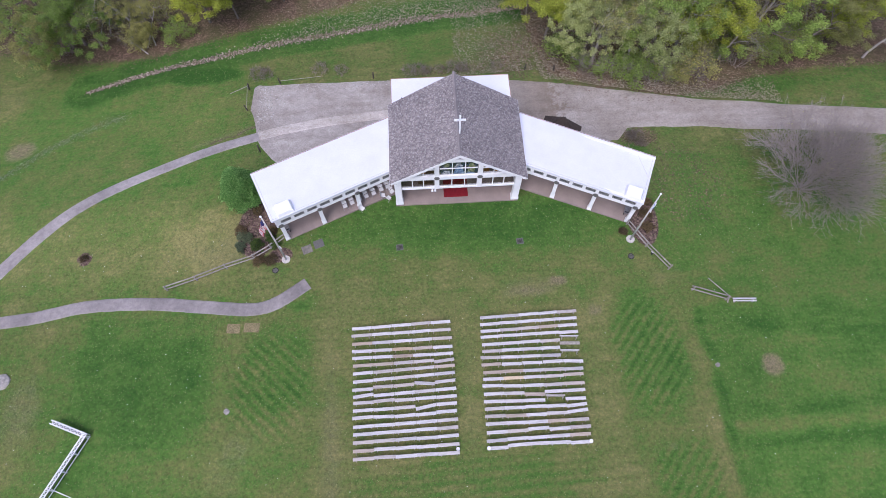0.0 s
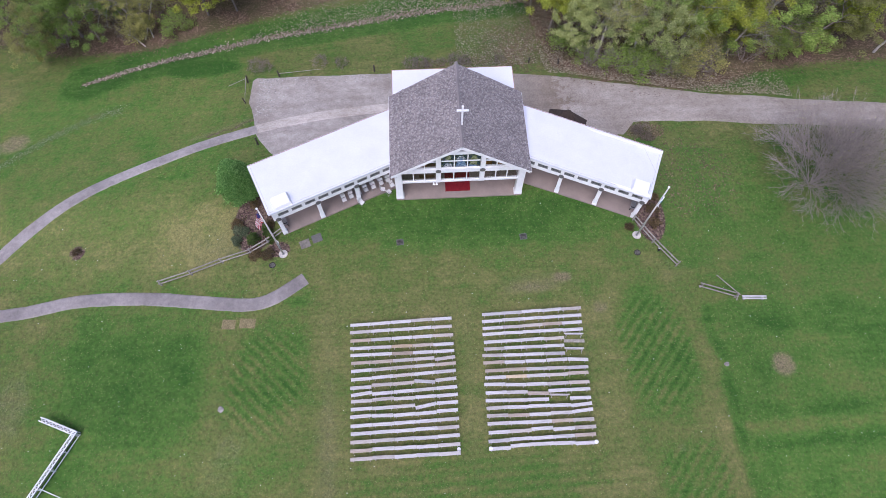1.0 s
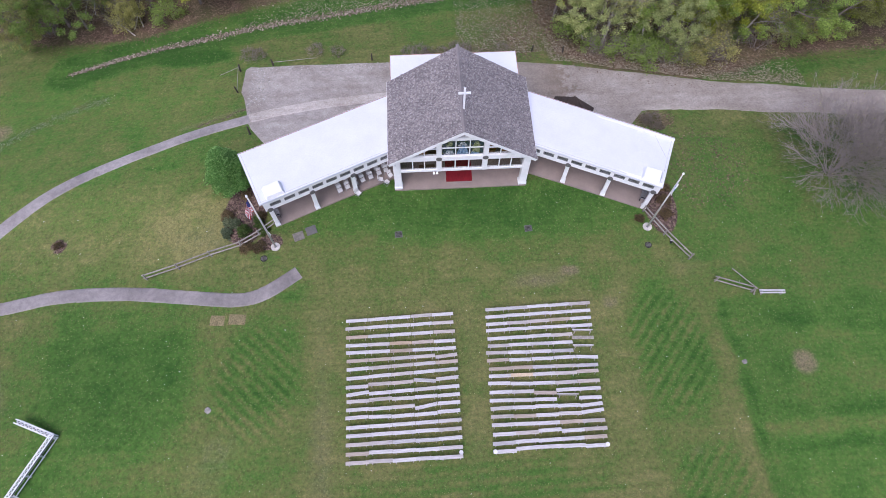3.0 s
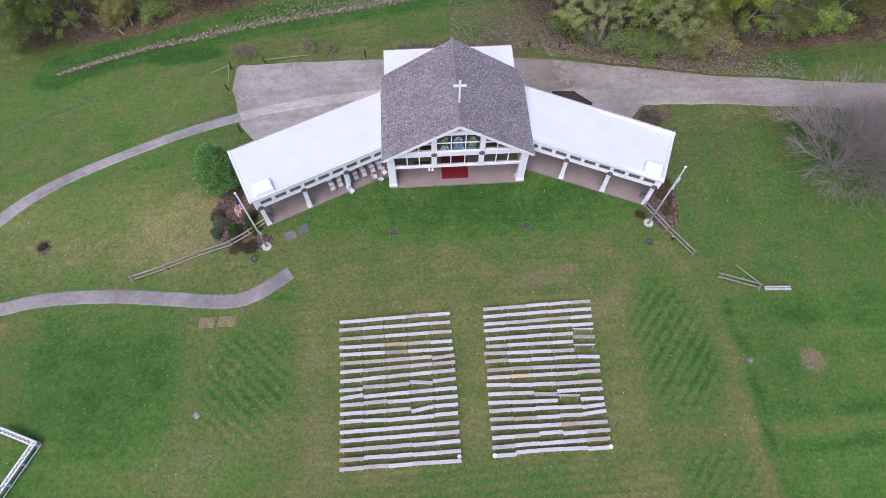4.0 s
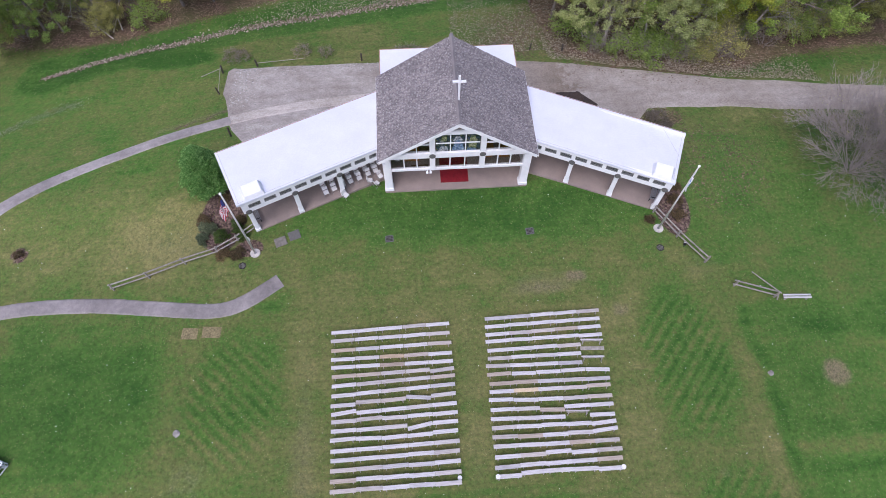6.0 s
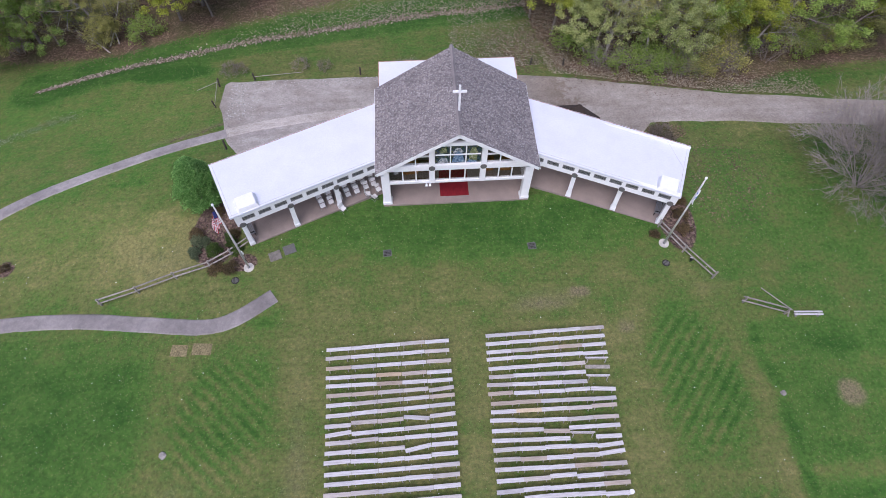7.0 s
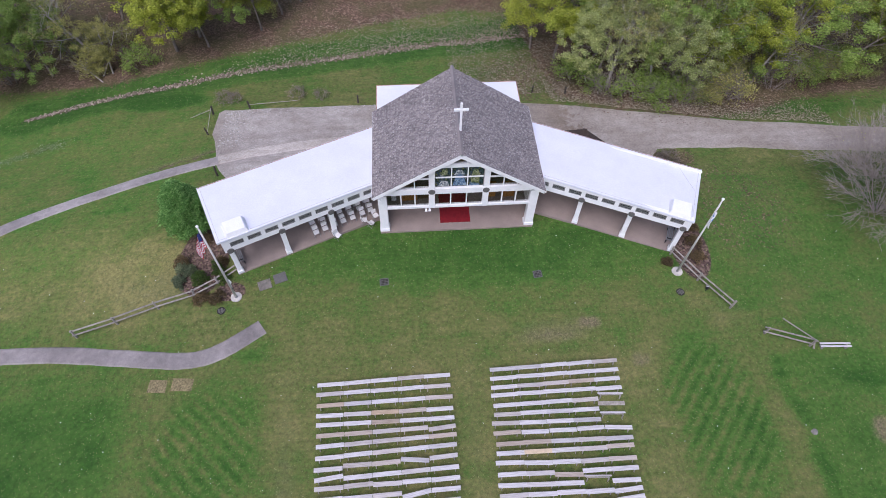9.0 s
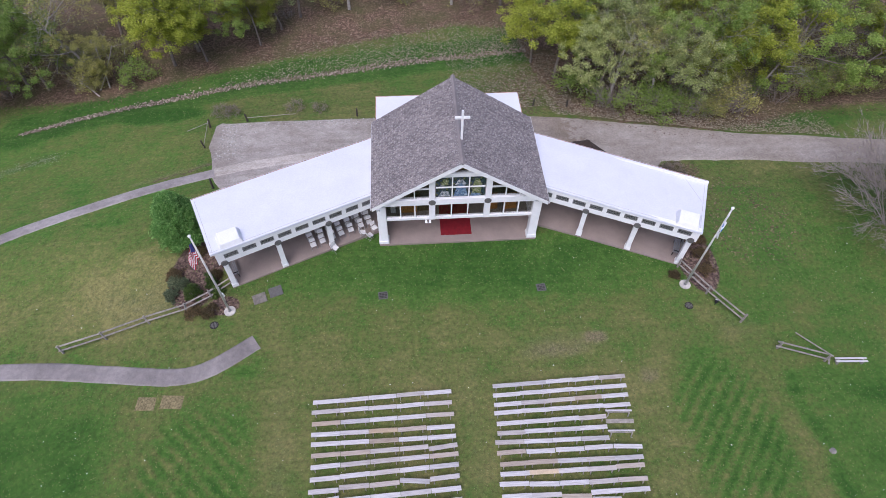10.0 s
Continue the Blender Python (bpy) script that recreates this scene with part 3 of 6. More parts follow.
    mulch = np.maximum(mulch, 0.7 * spot(X, Y, -37.3, -3.8, 0.9, 0.8, 0.4))
    # paler, yellower turf on the open slopes
    pale = 0.9 * block(-75, -24, -1, 19.5, 5) + 0.55 * block(-75, -22, -7.6, 1, 2) + 0.6 * block(23, 70, -45, -22.5, 2) + 0.35 * block(28, 70, -22, -13, 3) + 0.4 * block(-50, -15, -45, -21, 3)
    at = me.color_attributes.new("zones", 'FLOAT_COLOR', 'POINT')
    at.data.foreach_set("color", np.stack([litter, np.clip(lush, 0, 1.2), np.clip(dry, 0, 1), mulch], -1).astype(np.float32).ravel())
    rows = np.stack([np.maximum(spot(X, Y, 16.2, -16.5, 3.2, 5.2, 0.25), 0.9 * spot(X, Y, 17.6, -27, 3.0, 3.0, 0.3)), spot(X, Y, -17.8, -17.6, 3.4, 4.6, 0.3), 0.7 * spot(X, Y, 0, -26.8, 11, 2.2, 0.4), np.clip(pale, 0, 1)], -1)
    at = me.color_attributes.new("rows", 'FLOAT_COLOR', 'POINT')
    at.data.foreach_set("color", rows.astype(np.float32).ravel())
    return tagged(new("ground", me), "mown green lawn with worn patches, woodland leaf litter at its edge", "ground", kind="structure")


def curve_points(pts, step=0.6):
    """A smooth line through a few points."""
    out = []
    p = [Vector(q) for q in pts]
    p = [2 * p[0] - p[1]] + p + [2 * p[-1] - p[-2]]
    for a, b, c, d in zip(p, p[1:], p[2:], p[3:]):
        n = max(2, int((c - b).length / step))
        for k in range(n):
            t = k / n
            out.append(0.5 * ((2 * b) + (c - a) * t + (2 * a - 5 * b + 4 * c - d) * t * t + (3 * b - a - 3 * c + d) * t ** 3))
    out.append(p[-2])
    return out


def ribbon(name, pts, width, material, lift, label, category, rough=0.08):
    line = curve_points(pts)
    m, cols = Mesh(), 7
    for k, p in enumerate(line):
        t = (line[min(k + 1, len(line) - 1)] - line[max(k - 1, 0)]).normalized()
        s = Vector((-t.y, t.x))
        w = width(k / len(line)) if callable(width) else width
        for c in range(cols):
            e = (c / (cols - 1) - 0.5) * w
            if c in (0, cols - 1):
                e += rough * (noise.noise((p.x * 0.9, p.y * 0.9, c)) + noise.noise((p.x * 3, p.y * 3, c)))
            q = p + s * e
            m.v.append((q.x, q.y, gz(q.x, q.y) + lift - (lift + 0.1 if c in (0, cols - 1) else 0)))
    m.f += [(k * cols + c, k * cols + c + 1, (k + 1) * cols + c + 1, (k + 1) * cols + c) for k in range(len(line) - 1) for c in range(cols - 1)]
    return tagged(part(name, m, material), label, category, kind="structure")


def road():
    """The gravel drive and turning place behind the chapel."""
    tx, ty = zip(*ROAD_TOP)
    lx, ly = zip(*ROAD_LOW)
    xs = np.arange(-23.2, 120, 0.5)
    m, cols = Mesh(), 15
    for x in xs:
        a, b = np.interp(x, lx, ly), np.interp(x, tx, ty)
        a += 0.25 * noise.noise((x * 0.2, 0, 1)) + 0.12 * noise.noise((x * 1.7, 0, 1))
        b += 0.25 * noise.noise((x * 0.2, 9, 1)) + 0.12 * noise.noise((x * 1.7, 9, 1))
        for c in range(cols):
            y = a + (b - a) * c / (cols - 1)
            m.v.append((x, y, gz(x, y) + (0.04 if 0 < c < cols - 1 else -0.06)))
    n = len(xs)
    m.f += [(k * cols + c, (k + 1) * cols + c, (k + 1) * cols + c + 1, k * cols + c + 1) for k in range(n - 1) for c in range(cols - 1)]
    return tagged(part("road", m, GRAVEL), "pale rutted gravel drive with a turning place", "road", kind="structure")


ground()
road()
ribbon("track", [(-21.6, 10.95), (-19.1, 11.65), (-14.7, 12.6), (-10.2, 13.25), (-5.5, 13.7)], 2.0, PALE_GRAVEL, 0.065, "pale worn track over the gravel turning place", "path", 0.22)
ribbon("footpath", PATHS[0], 1.85, PALE_ASPHALT, 0.055, "narrow grey asphalt footpath curving over the lawn", "path")
ribbon("footpath", PATHS[1], 1.62, ASPHALT, 0.055, "grey asphalt footpath ending at the lawn", "path")


# ---- chapel ----
BX = -0.13                      # middle of the gable
HALF, EAVE, RIDGE = 6.43, 4.8, 9.04
FRONT, BACK = -0.5, 8.66
SLOPE = math.atan2(RIDGE - EAVE, HALF)


def rake_z(x, drop=0.0):
    return RIDGE - drop - abs(x - BX) * math.tan(SLOPE)


def chapel():
    c = thing("chapel", "white open-fronted gabled chapel with grey shingled roof", "building")
    lo = gz(0, 12) - 0.3
    part("floor_slab", Mesh().box((BX, 4.3, -0.35), (12.3, 8.9, 0.9)), CONCRETE, c, "tan concrete stage floor", 0.02)
    # front frame
    for s in (-1, 1):
        x = BX + s * 5.78
        part("post", Mesh().box((x, 0.22, 2.2), (0.66, 0.55, 4.3)), WHITE, c, "", 0.015)
        part("post_base", Mesh().box((x, 0.22, 0.22), (0.78, 0.67, 0.36)), WHITE, c, "", 0.02)
        part("wall_side", Mesh().box((BX + s * 6.02, 4.6, 1.0), (0.2, 8.5, 7.3)), WHITE, c)
    part("beam", Mesh().box((BX, 0.1, 4.75), (11.0, 0.34, 0.6)), WHITE, c, "", 0.015)
    part("lower_rail", Mesh().box((BX, 0.1, 2.9), (10.9, 0.26, 0.26)), WHITE, c, "", 0.012)
    for s in (-1, 1):
        x = BX + s * 2.03
        part("mullion_post", Mesh().wall([(x - 0.22, 2.78), (x + 0.22, 2.78), (x + 0.22, rake_z(x + 0.22, 0.45)), (x - 0.22, rake_z(x - 0.22, 0.45))], -0.06, 0.26), WHITE, c, "", 0.012)
        part("boss", Mesh().tube((x, -0.12, 4.72), (x, -0.05, 4.72), 0.25, 0.27, 20), SLATE, c, "round dark grey boss")
    part("collar_beam", Mesh().box((BX, 0.1, 7.43), (3.9, 0.3, 0.36)), WHITE, c, "", 0.012)
    # rake boards under the roof edge
    for s in (-1, 1):
        p = [(BX, RIDGE - 0.12), (BX + s * (HALF - 0.05), EAVE - 0.08), (BX + s * (HALF - 0.05), EAVE - 0.36), (BX, RIDGE - 0.44)]
        part("rake_board", Mesh().wall(p, FRONT + 0.02, FRONT + 0.09), WHITE, c, "", 0.008)
        p = [(BX, RIDGE - 0.3), (BX + s * 5.5, rake_z(BX + 5.5, 0.3)), (BX + s * 5.5, rake_z(BX + 5.5, 0.62)), (BX, RIDGE - 0.62)]
        part("rafter", Mesh().wall(p, 0.0, 0.24), WHITE, c, "", 0.01)
    # lower panes with thin bars
    for x0, x1 in ((-5.42, -2.25), (-1.81, 1.81), (2.25, 5.42)):
        w = (x1 - x0) / 3
        for k in range(3):
            part("pane", Mesh().box((BX + x0 + w * (k + 0.5), 0.1, 3.74), (w - 0.08, 0.02, 1.42)), GLASS, c).visible_shadow = False
            if k:
                part("glazing_bar", Mesh().box((BX + x0 + w * k, 0.08, 3.74), (0.09, 0.12, 1.42)), WHITE, c)
    # upper middle, coloured panes
    for k in range(3):
        for r in range(2):
            x, z = BX - 1.2 + 1.2 * k, 5.62 + 1.08 * r
            pane = part("stained_pane", Mesh().box((0, 0, 0), (1.13, 0.03, 1.0)), STAINED, c, "leaded stained glass pane", m=pose(x, 0.1, z))
    for k in (1, 2):
        part("glazing_bar", Mesh().box((BX - 1.8 + 1.2 * k, 0.07, 6.15), (0.08, 0.14, 2.2)), WHITE, c)
    for k in range(3):
        part("glazing_bar", Mesh().box((BX - 1.2 + 1.2 * k, 0.07, 6.16), (1.1, 0.12, 0.08)), WHITE, c)
    for name, mat, pts in (("pale_shape", PALE_BLUE, [(-0.5, 5.2), (0.55, 5.2), (0.3, 6.1), (0.12, 6.5), (-0.14, 6.5), (-0.3, 6.1)]), ("pale_shape", PALE_WHITE, [(-0.42, 6.35), (-0.15, 6.2), (0.0, 6.55), (0.22, 6.2), (0.42, 6.4), (0.16, 6.85), (-0.18, 6.85)]),
                           ("pale_shape", PALE_GOLD, [(0.85, 5.4), (1.45, 5.35), (1.5, 6.3), (1.3, 6.9), (1.0, 6.9), (0.85, 6.2)]), ("pale_shape", PALE_WHITE, [(-1.6, 5.2), (-0.75, 5.2), (-0.85, 5.7), (-1.3, 5.8)]), ("pale_shape", PALE_GOLD, [(-1.4, 6.4), (-0.95, 6.35), (-0.85, 6.8), (-1.2, 7.0)]), ("pale_shape", PALE_BLUE, [(0.7, 5.15), (1.5, 5.15), (1.4, 5.4), (0.8, 5.5)])):
        part(name, Mesh().wall([(BX + x, z) for x, z in pts], 0.072, 0.082), mat, c)
    # upper side panes, cut by the slope, and the little gable light
    for s in (-1, 1):
        edges = (2.25, 3.3, 4.35, 5.35)
        for k, (a, b) in enumerate(zip(edges, edges[1:])):
            za, zb = rake_z(BX + a, 0.68), rake_z(BX + b, 0.68)
            if za < 5.1:
                continue
            q = [(a, 5.06), (b, 5.06), (b, max(5.08, zb)), (a, za)]
            part("pane", Mesh().wall([(BX + s * x, z) for x, z in q], 0.1, 0.12), GLASS, c).visible_shadow = False
            if k:
                part("glazing_bar", Mesh().wall([(BX + s * a - 0.04, 5.04), (BX + s * a + 0.04, 5.04), (BX + s * a + 0.04, za + 0.1), (BX + s * a - 0.04, za + 0.1)], 0.02, 0.14), WHITE, c)
        part("glazing_bar", Mesh().box((BX + s * 3.2, 0.08, 6.05), (1.9, 0.12, 0.09)), WHITE, c)
    for a, b in ((-1.15, -0.55), (-0.5, 0.5), (0.55, 1.15)):
        q = [(a, 7.62), (b, 7.62), (b, rake_z(BX + b, 0.66)), (a, rake_z(BX + a, 0.66))] if a * b > 0 else [(a, 7.62), (b, 7.62), (b, rake_z(BX + b, 0.66)), (0, RIDGE - 0.66), (a, rake_z(BX + a, 0.66))]
        part("pane", Mesh().wall([(BX + x, z) for x, z in q], 0.1, 0.12), GLASS, c).visible_shadow = False
    for x in (-0.52, 0.52):
        part("glazing_bar", Mesh().wall([(BX + x - 0.04, 7.6), (BX + x + 0.04, 7.6), (BX + x + 0.04, 8.2), (BX + x - 0.04, 8.2)], 0.02, 0.14), WHITE, c)
    # back of the stage
    part("wall_back", Mesh().wall([(BX - 5.92, lo), (BX + 5.92, lo), (BX + 5.92, 4.7), (BX, 8.6), (BX - 5.92, 4.7)], 7.2, 7.4), INNER, c, "beige back wall of the stage")
    for z in (3.0, 4.7, 5.9):
        part("wall_trim", Mesh().box((BX, 7.12, z), (min(11.6, 2 * (RIDGE - z) / math.tan(SLOPE) - 1.6), 0.12, 0.22)), DARKWOOD, c)
    # roof deck and shingles
    for s in (-1, 1):
        L = math.hypot(HALF, RIDGE - EAVE)
        m = pose(BX, 0, RIDGE, 0, 0, 0 if s > 0 else 180) @ pose(0, 0, 0, 0, math.degrees(SLOPE), 0)
        y0, y1 = (FRONT, BACK) if s > 0 else (-BACK, -FRONT)
        part("roof_deck", Mesh().box((L / 2, (y0 + y1) / 2, -0.09), (L, y1 - y0, 0.14)), WHITE, c, m=m)
        sh, rnd = Mesh(), random.Random(5 + s)
        course = 0.15
        n = int(L / course)
        for r in range(n + 1):
            y = y0 - rnd.uniform(0, 0.3)
            while y < y1:
                w = rnd.choice((0.12, 0.14, 0.16, 0.18))
                a, b = max(y, y0), min(y + w - 0.012, y1)
                if b - a > 0.03:
                    x0 = min(r * course, L - 0.05)
                    x1 = min(x0 + course + 0.05, L + 0.03)
                    h = rnd.uniform(0.006, 0.016) + (0.012 if rnd.random() < 0.3 else 0)
                    k = len(sh.v)
                    sh.v += [(x0, a, -0.014), (x0, b, -0.014), (x1, a, 0.012 + h), (x1, b, 0.012 + h), (x1, a, -0.015), (x1, b, -0.015)]
                    sh.f += [(k, k + 2, k + 3, k + 1), (k + 2, k + 4, k + 5, k + 3)]
                y += w
        tagged(part("shingles", sh, SHINGLE, c, "weathered grey-brown asphalt shingles", m=m), kind="stuff")
        part("fascia", Mesh().box((BX + s * (HALF + 0.03), (FRONT + BACK) / 2, EAVE - 0.12), (0.07, BACK - FRONT, 0.2)), WHITE, c)
    cap = Mesh().wall([(BX - 0.16, RIDGE - 0.075), (BX, RIDGE + 0.045), (BX + 0.16, RIDGE - 0.075), (BX, RIDGE - 0.02)], 0, 0.33)
    cap = cap.data("ridge_cap", SHINGLE)
    for k in range(28):
        part("ridge_cap", cap, None, c, m=pose(0, FRONT + k * 0.335, 0.003 * (k % 2)))
    # rear block with a flat white roof
    part("wall_rear", Mesh().box((BX - 0.1, 9.7, (4.45 + lo) / 2), (11.7, 4.0, 4.45 - lo)), WHITE, c, "white rear wall")
    part("flat_roof", Mesh().box((BX - 0.12, 10.1, 4.52), (12.1, 4.0, 0.2)), MEMBRANE, c, "flat white membrane roof", 0.02)
    part("drip_edge", Mesh().box((BX - 0.12, 12.08, 4.6), (12.1, 0.07, 0.05)), RUSTY, c)
    for s in (-1, 1):
        part("drip_edge", Mesh().box((BX - 0.12 + s * 6.02, 10.1, 4.6), (0.06, 3.9, 0.05)), RUSTY, c)
    part("vent_pipe", Mesh().tube((BX - 5.1, 9.3, 4.6), (BX - 5.1, 9.3, 5.0), 0.07, 0.07, 10), DARK_METAL, c)
    return c


chapel()

cross = thing("roof_cross", "plain white cross standing on the shingled ridge", "cross", m=pose(BX + 0.1, 1.87, RIDGE))
part("upright", Mesh().box((0, 0, 1.2), (0.16, 0.14, 2.5)), WHITE, cross, "", 0.01)
part("crossbar", Mesh().box((0, 0, 1.85), (1.0, 0.15, 0.17)), WHITE, cross, "", 0.01)

rug = tagged(part("rug", Mesh().box((BX - 0.1, 2.75, 0.112), (2.45, 4.5, 0.02)), CARPET), "plain red carpet laid on the stage floor", "rug")
altar = thing("altar", "low altar table under a red cloth on the carpet", "altar", m=pose(BX, 5.2, 0.12))
part("altar_cloth", Mesh().box((0, 0, 0.5), (2.2, 0.9, 1.0)), CARPET, altar, "red cloth", 0.04)
part("tabletop", Mesh().box((0, 0, 1.02), (2.3, 0.95, 0.05)), INNER, altar, "", 0.01)


def cabinet(x, y, w, h, mat, label, doors=2):
    c = thing("cabinet", label, "cabinet", m=pose(x, y, 0.1))
    part("body", Mesh().box((0, 0, h / 2), (w, 0.55, h)), mat, c, "", 0.01)
    part("cabinet_top", Mesh().box((0, -0.02, h + 0.02), (w + 0.08, 0.62, 0.05)), mat, c, "", 0.008)
    for k in range(doors):
        d = part("door", Mesh().box((-w / 2 + w / doors * (k + 0.5), -0.29, h / 2), (w / doors - 0.05, 0.03, h - 0.12)), mat, c, "", 0.006)
        part("handle", Mesh().box((-w / 2 + w / doors * (k + 0.5), -0.32, h * 0.6), (0.03, 0.03, 0.12)), DARK_METAL, d)
    return c


cabinet(BX - 3.8, 3.25, 1.4, 1.2, OAK, "orange oak cabinet at the back of the stage")
cabinet(BX + 3.0, 3.3, 0.9, 1.3, OAK, "small orange oak cabinet against the wall", 1)
cabinet(BX + 4.5, 3.25, 1.0, 1.3, OAK, "orange oak cabinet with a dark top", 1)
cabinet(BX - 2.6, 3.4, 0.9, 1.0, DARKWOOD, "low dark brown wooden cabinet", 1)
lectern = thing("lectern", "white lectern with a slanted top on the stage", "lectern", m=pose(BX - 5.05, 3.2, 0.1))
part("stand", Mesh().box((0, 0, 0.5), (0.4, 0.35, 1.0)), WHITE, lectern, "", 0.01)
part("lectern_top", Mesh().box((0, -0.02, 1.08), (0.6, 0.45, 0.05), rx=20), WHITE, lectern, "", 0.01)
mat_dark = tagged(part("floor_mat", Mesh().box((BX - 3.1, 2.35, 0.112), (1.5, 0.35, 0.02)), DARKWOOD), "narrow dark floor mat on the stage", "mat")
for dx in (-0.14, 0.14):
    lamp = thing("spotlight", "small white twin floodlight under the window rail", "lamp", "floodlights under the rail", m=pose(BX - 2.35 + dx, -0.1, 2.74))
    part("housing", Mesh().tube((0, 0.05, 0), (0, -0.12, -0.14), 0.07, 0.11, 12), WHITE, lamp)
    part("bracket", Mesh().box((0, 0.08, 0.03), (0.05, 0.12, 0.06)), WHITE, lamp)
spk = thing("wall_lamp", "small white lamp on the corner post", "lamp", m=pose(BX - 5.95, -0.06, 4.05))
part("housing", Mesh().tube((0, 0, 0), (0, -0.16, 0.0), 0.1, 0.07, 12), WHITE, spk)


# ---- wings ----
def wing(side, cx, cy, out, fall, back):
    """A covered walk that slants forward from the chapel; u runs outward, v to the back."""
    a = radians(24.2)
    U, V = Vector((side * math.cos(a), -math.sin(a))), Vector((side * math.sin(a), math.cos(a)))
    C = Vector((cx, cy))
    where = lambda u, v: C + U * u + V * v
    inner = BX + side * 6.12

    def u_at(v):
        return (inner - cx - V.x * v) / U.x

    def roof_z(x, y):
        v = (Vector((x, y)) - C).dot(V)
        u = (Vector((x, y)) - C).dot(U)
        return 4.56 - 0.095 * (v + 0.3) - fall * (u + 6)
    w = thing("covered_walk", "white flat-roofed open walkway slanting from the chapel", "building", "wings of the chapel")
    outline = [tuple(where(u_at(-0.32), -0.32)), tuple(where(out, -0.32)), tuple(where(out, back)), tuple(where(u_at(back), back))]
    if side < 0:
        outline.reverse()
    part("roof", Mesh().prism(outline, lambda x, y: roof_z(x, y) - 0.22, roof_z), MEMBRANE, w, "white membrane roof", 0.02)
    # drip edges and seams
    def strip(name, p, q, width, mat, lift=0.004):
        d = (q - p).normalized()
        n = Vector((-d.y, d.x)) * width / 2
        m = Mesh()
        pts = [p - n, q - n, q + n, p + n]
        m.add([(t.x, t.y, roof_z(t.x, t.y) + lift) for t in pts] + [(t.x, t.y, roof_z(t.x, t.y) - 0.03) for t in pts], [(0, 1, 2, 3), (0, 4, 5, 1), (1, 5, 6, 2), (2, 6, 7, 3), (3, 7, 4, 0)])
        part(name, m, mat, w)
    strip("drip_edge", where(u_at(back - 0.1), back - 0.08), where(out - 0.05, back - 0.08), 0.07, RUSTY)
    strip("seam", where(u_at(0.0) + 0.2, -0.14), where(out - 0.1, -0.14), 0.035, SEAM)
    strip("seam", where(out - 0.22, -0.2), where(out - 0.22, 5.6), 0.03, SEAM)
    if side > 0:
        strip("seam", where(out - 0.3, 3.0), where(out - 2.0, 5.6), 0.025, SEAM, 0.006)
    # raised box at the outer corner
    p = where(3.2 if side > 0 else 2.95, 0.42)
    zr = roof_z(p.x, p.y)
    q = pose(p.x, p.y, zr, 0, 0, math.degrees(math.atan2(U.y, U.x)))
    part("roof_box", Mesh().box((0, 0, 0.2), (1.75, 1.45, 0.55), top=0.78), WHITE, w, "raised white roof box", 0.03, m=q)
    # floor and back wall
    fl = [tuple(where(u_at(-0.2), -0.2)), tuple(where(4.1, -0.2)), tuple(where(4.1, 5.4)), tuple(where(u_at(5.4), 5.4))]
    if side < 0:
        fl.reverse()
    part("floor_slab", Mesh().prism(fl, -2.6, 0.1), CONCRETE, w, "tan concrete walkway floor", 0.015)
    ang = math.degrees(math.atan2(U.y, U.x))

    def block(name, u, v, z, su, sv, sz, mat, label="", bevel=0.0, parent=None):
        c = where(u, v)
        return part(name, Mesh().box((0, 0, 0), (su, sv, sz)), mat, parent or w, label, bevel, m=pose(c.x, c.y, z, 0, 0, ang))
    ui = u_at(2.5)
    block("wall_back", (ui + 4.2) / 2 + 0.3, 5.3, 2.0, 4.2 - ui - 0.3, 0.18, 3.9, WHITE)
    # posts with bosses
    for k in (-1, 0, 1):
        u = k * 3.86
        block("post", u, 0.0, 1.6, 0.36, 0.36, 3.0, WHITE, "", 0.012)
        block("post_base", u, 0.0, 0.24, 0.46, 0.46, 0.28, WHITE, "", 0.012)
        b = where(u, -0.3)
        e = where(u, -0.38)
        part("boss", Mesh().tube((b.x, b.y, 3.22), (e.x, e.y, 3.22), 0.25, 0.23, 20), SLATE, w, "round dark grey boss")
    # fascia with a band of small lights
    us = u_at(-0.2)
    block("fascia_beam", (us + 4.25) / 2, -0.12, 3.34, 4.25 - us, 0.3, 0.48, WHITE, "", 0.012)
    block("fascia_top", (us + 4.25) / 2, -0.12, 4.21, 4.25 - us, 0.3, 0.32, WHITE, "", 0.012)
    pitch = 3.86 / 3
    first = 3.86 - pitch * 0.5
    n = 9
    for k in range(n + 1):
        if k == 0:
            a0, a1 = first + 0.5 * 0.98, 4.25
        else:
            a0, a1 = max(first - k * pitch + 0.49, us), first - (k - 1) * pitch - 0.49
        if a1 > a0 + 0.02:
            block("fascia_pier", (a0 + a1) / 2, -0.12, 3.815, a1 - a0, 0.3, 0.47, WHITE)
    for k in range(n):
        u = first - k * pitch
        if u - 0.5 < us:
            continue
        win = block("window", u, -0.235, 3.815, 0.98, 0.02, 0.47, LATTICE, "small dark clerestory light")
        win.visible_shadow = False
        for t in range(9):
            x = -0.43 + 0.1075 * t
            for sgn in (-1, 1):
                bar = Mesh().box((x, 0, 0), (0.02, 0.04, 0.5), ry=38 * sgn)
                part("lattice_bar", bar, GREY_METAL, win)
        part("frame", Mesh().box((0, 0, 0.205), (0.98, 0.06, 0.06)).box((0, 0, -0.205), (0.98, 0.06, 0.06)).box((-0.465, 0, 0), (0.05, 0.06, 0.35)).box((0.465, 0, 0), (0.05, 0.06, 0.35)), GREY_METAL, win)
    # end wall with an opening
    block("end_beam", 4.12, 2.6, 3.35, 0.25, 5.4, 0.8, WHITE)
    block("end_post", 4.12, 5.1, 1.6, 0.3, 0.3, 3.0, WHITE)
    return where, ang


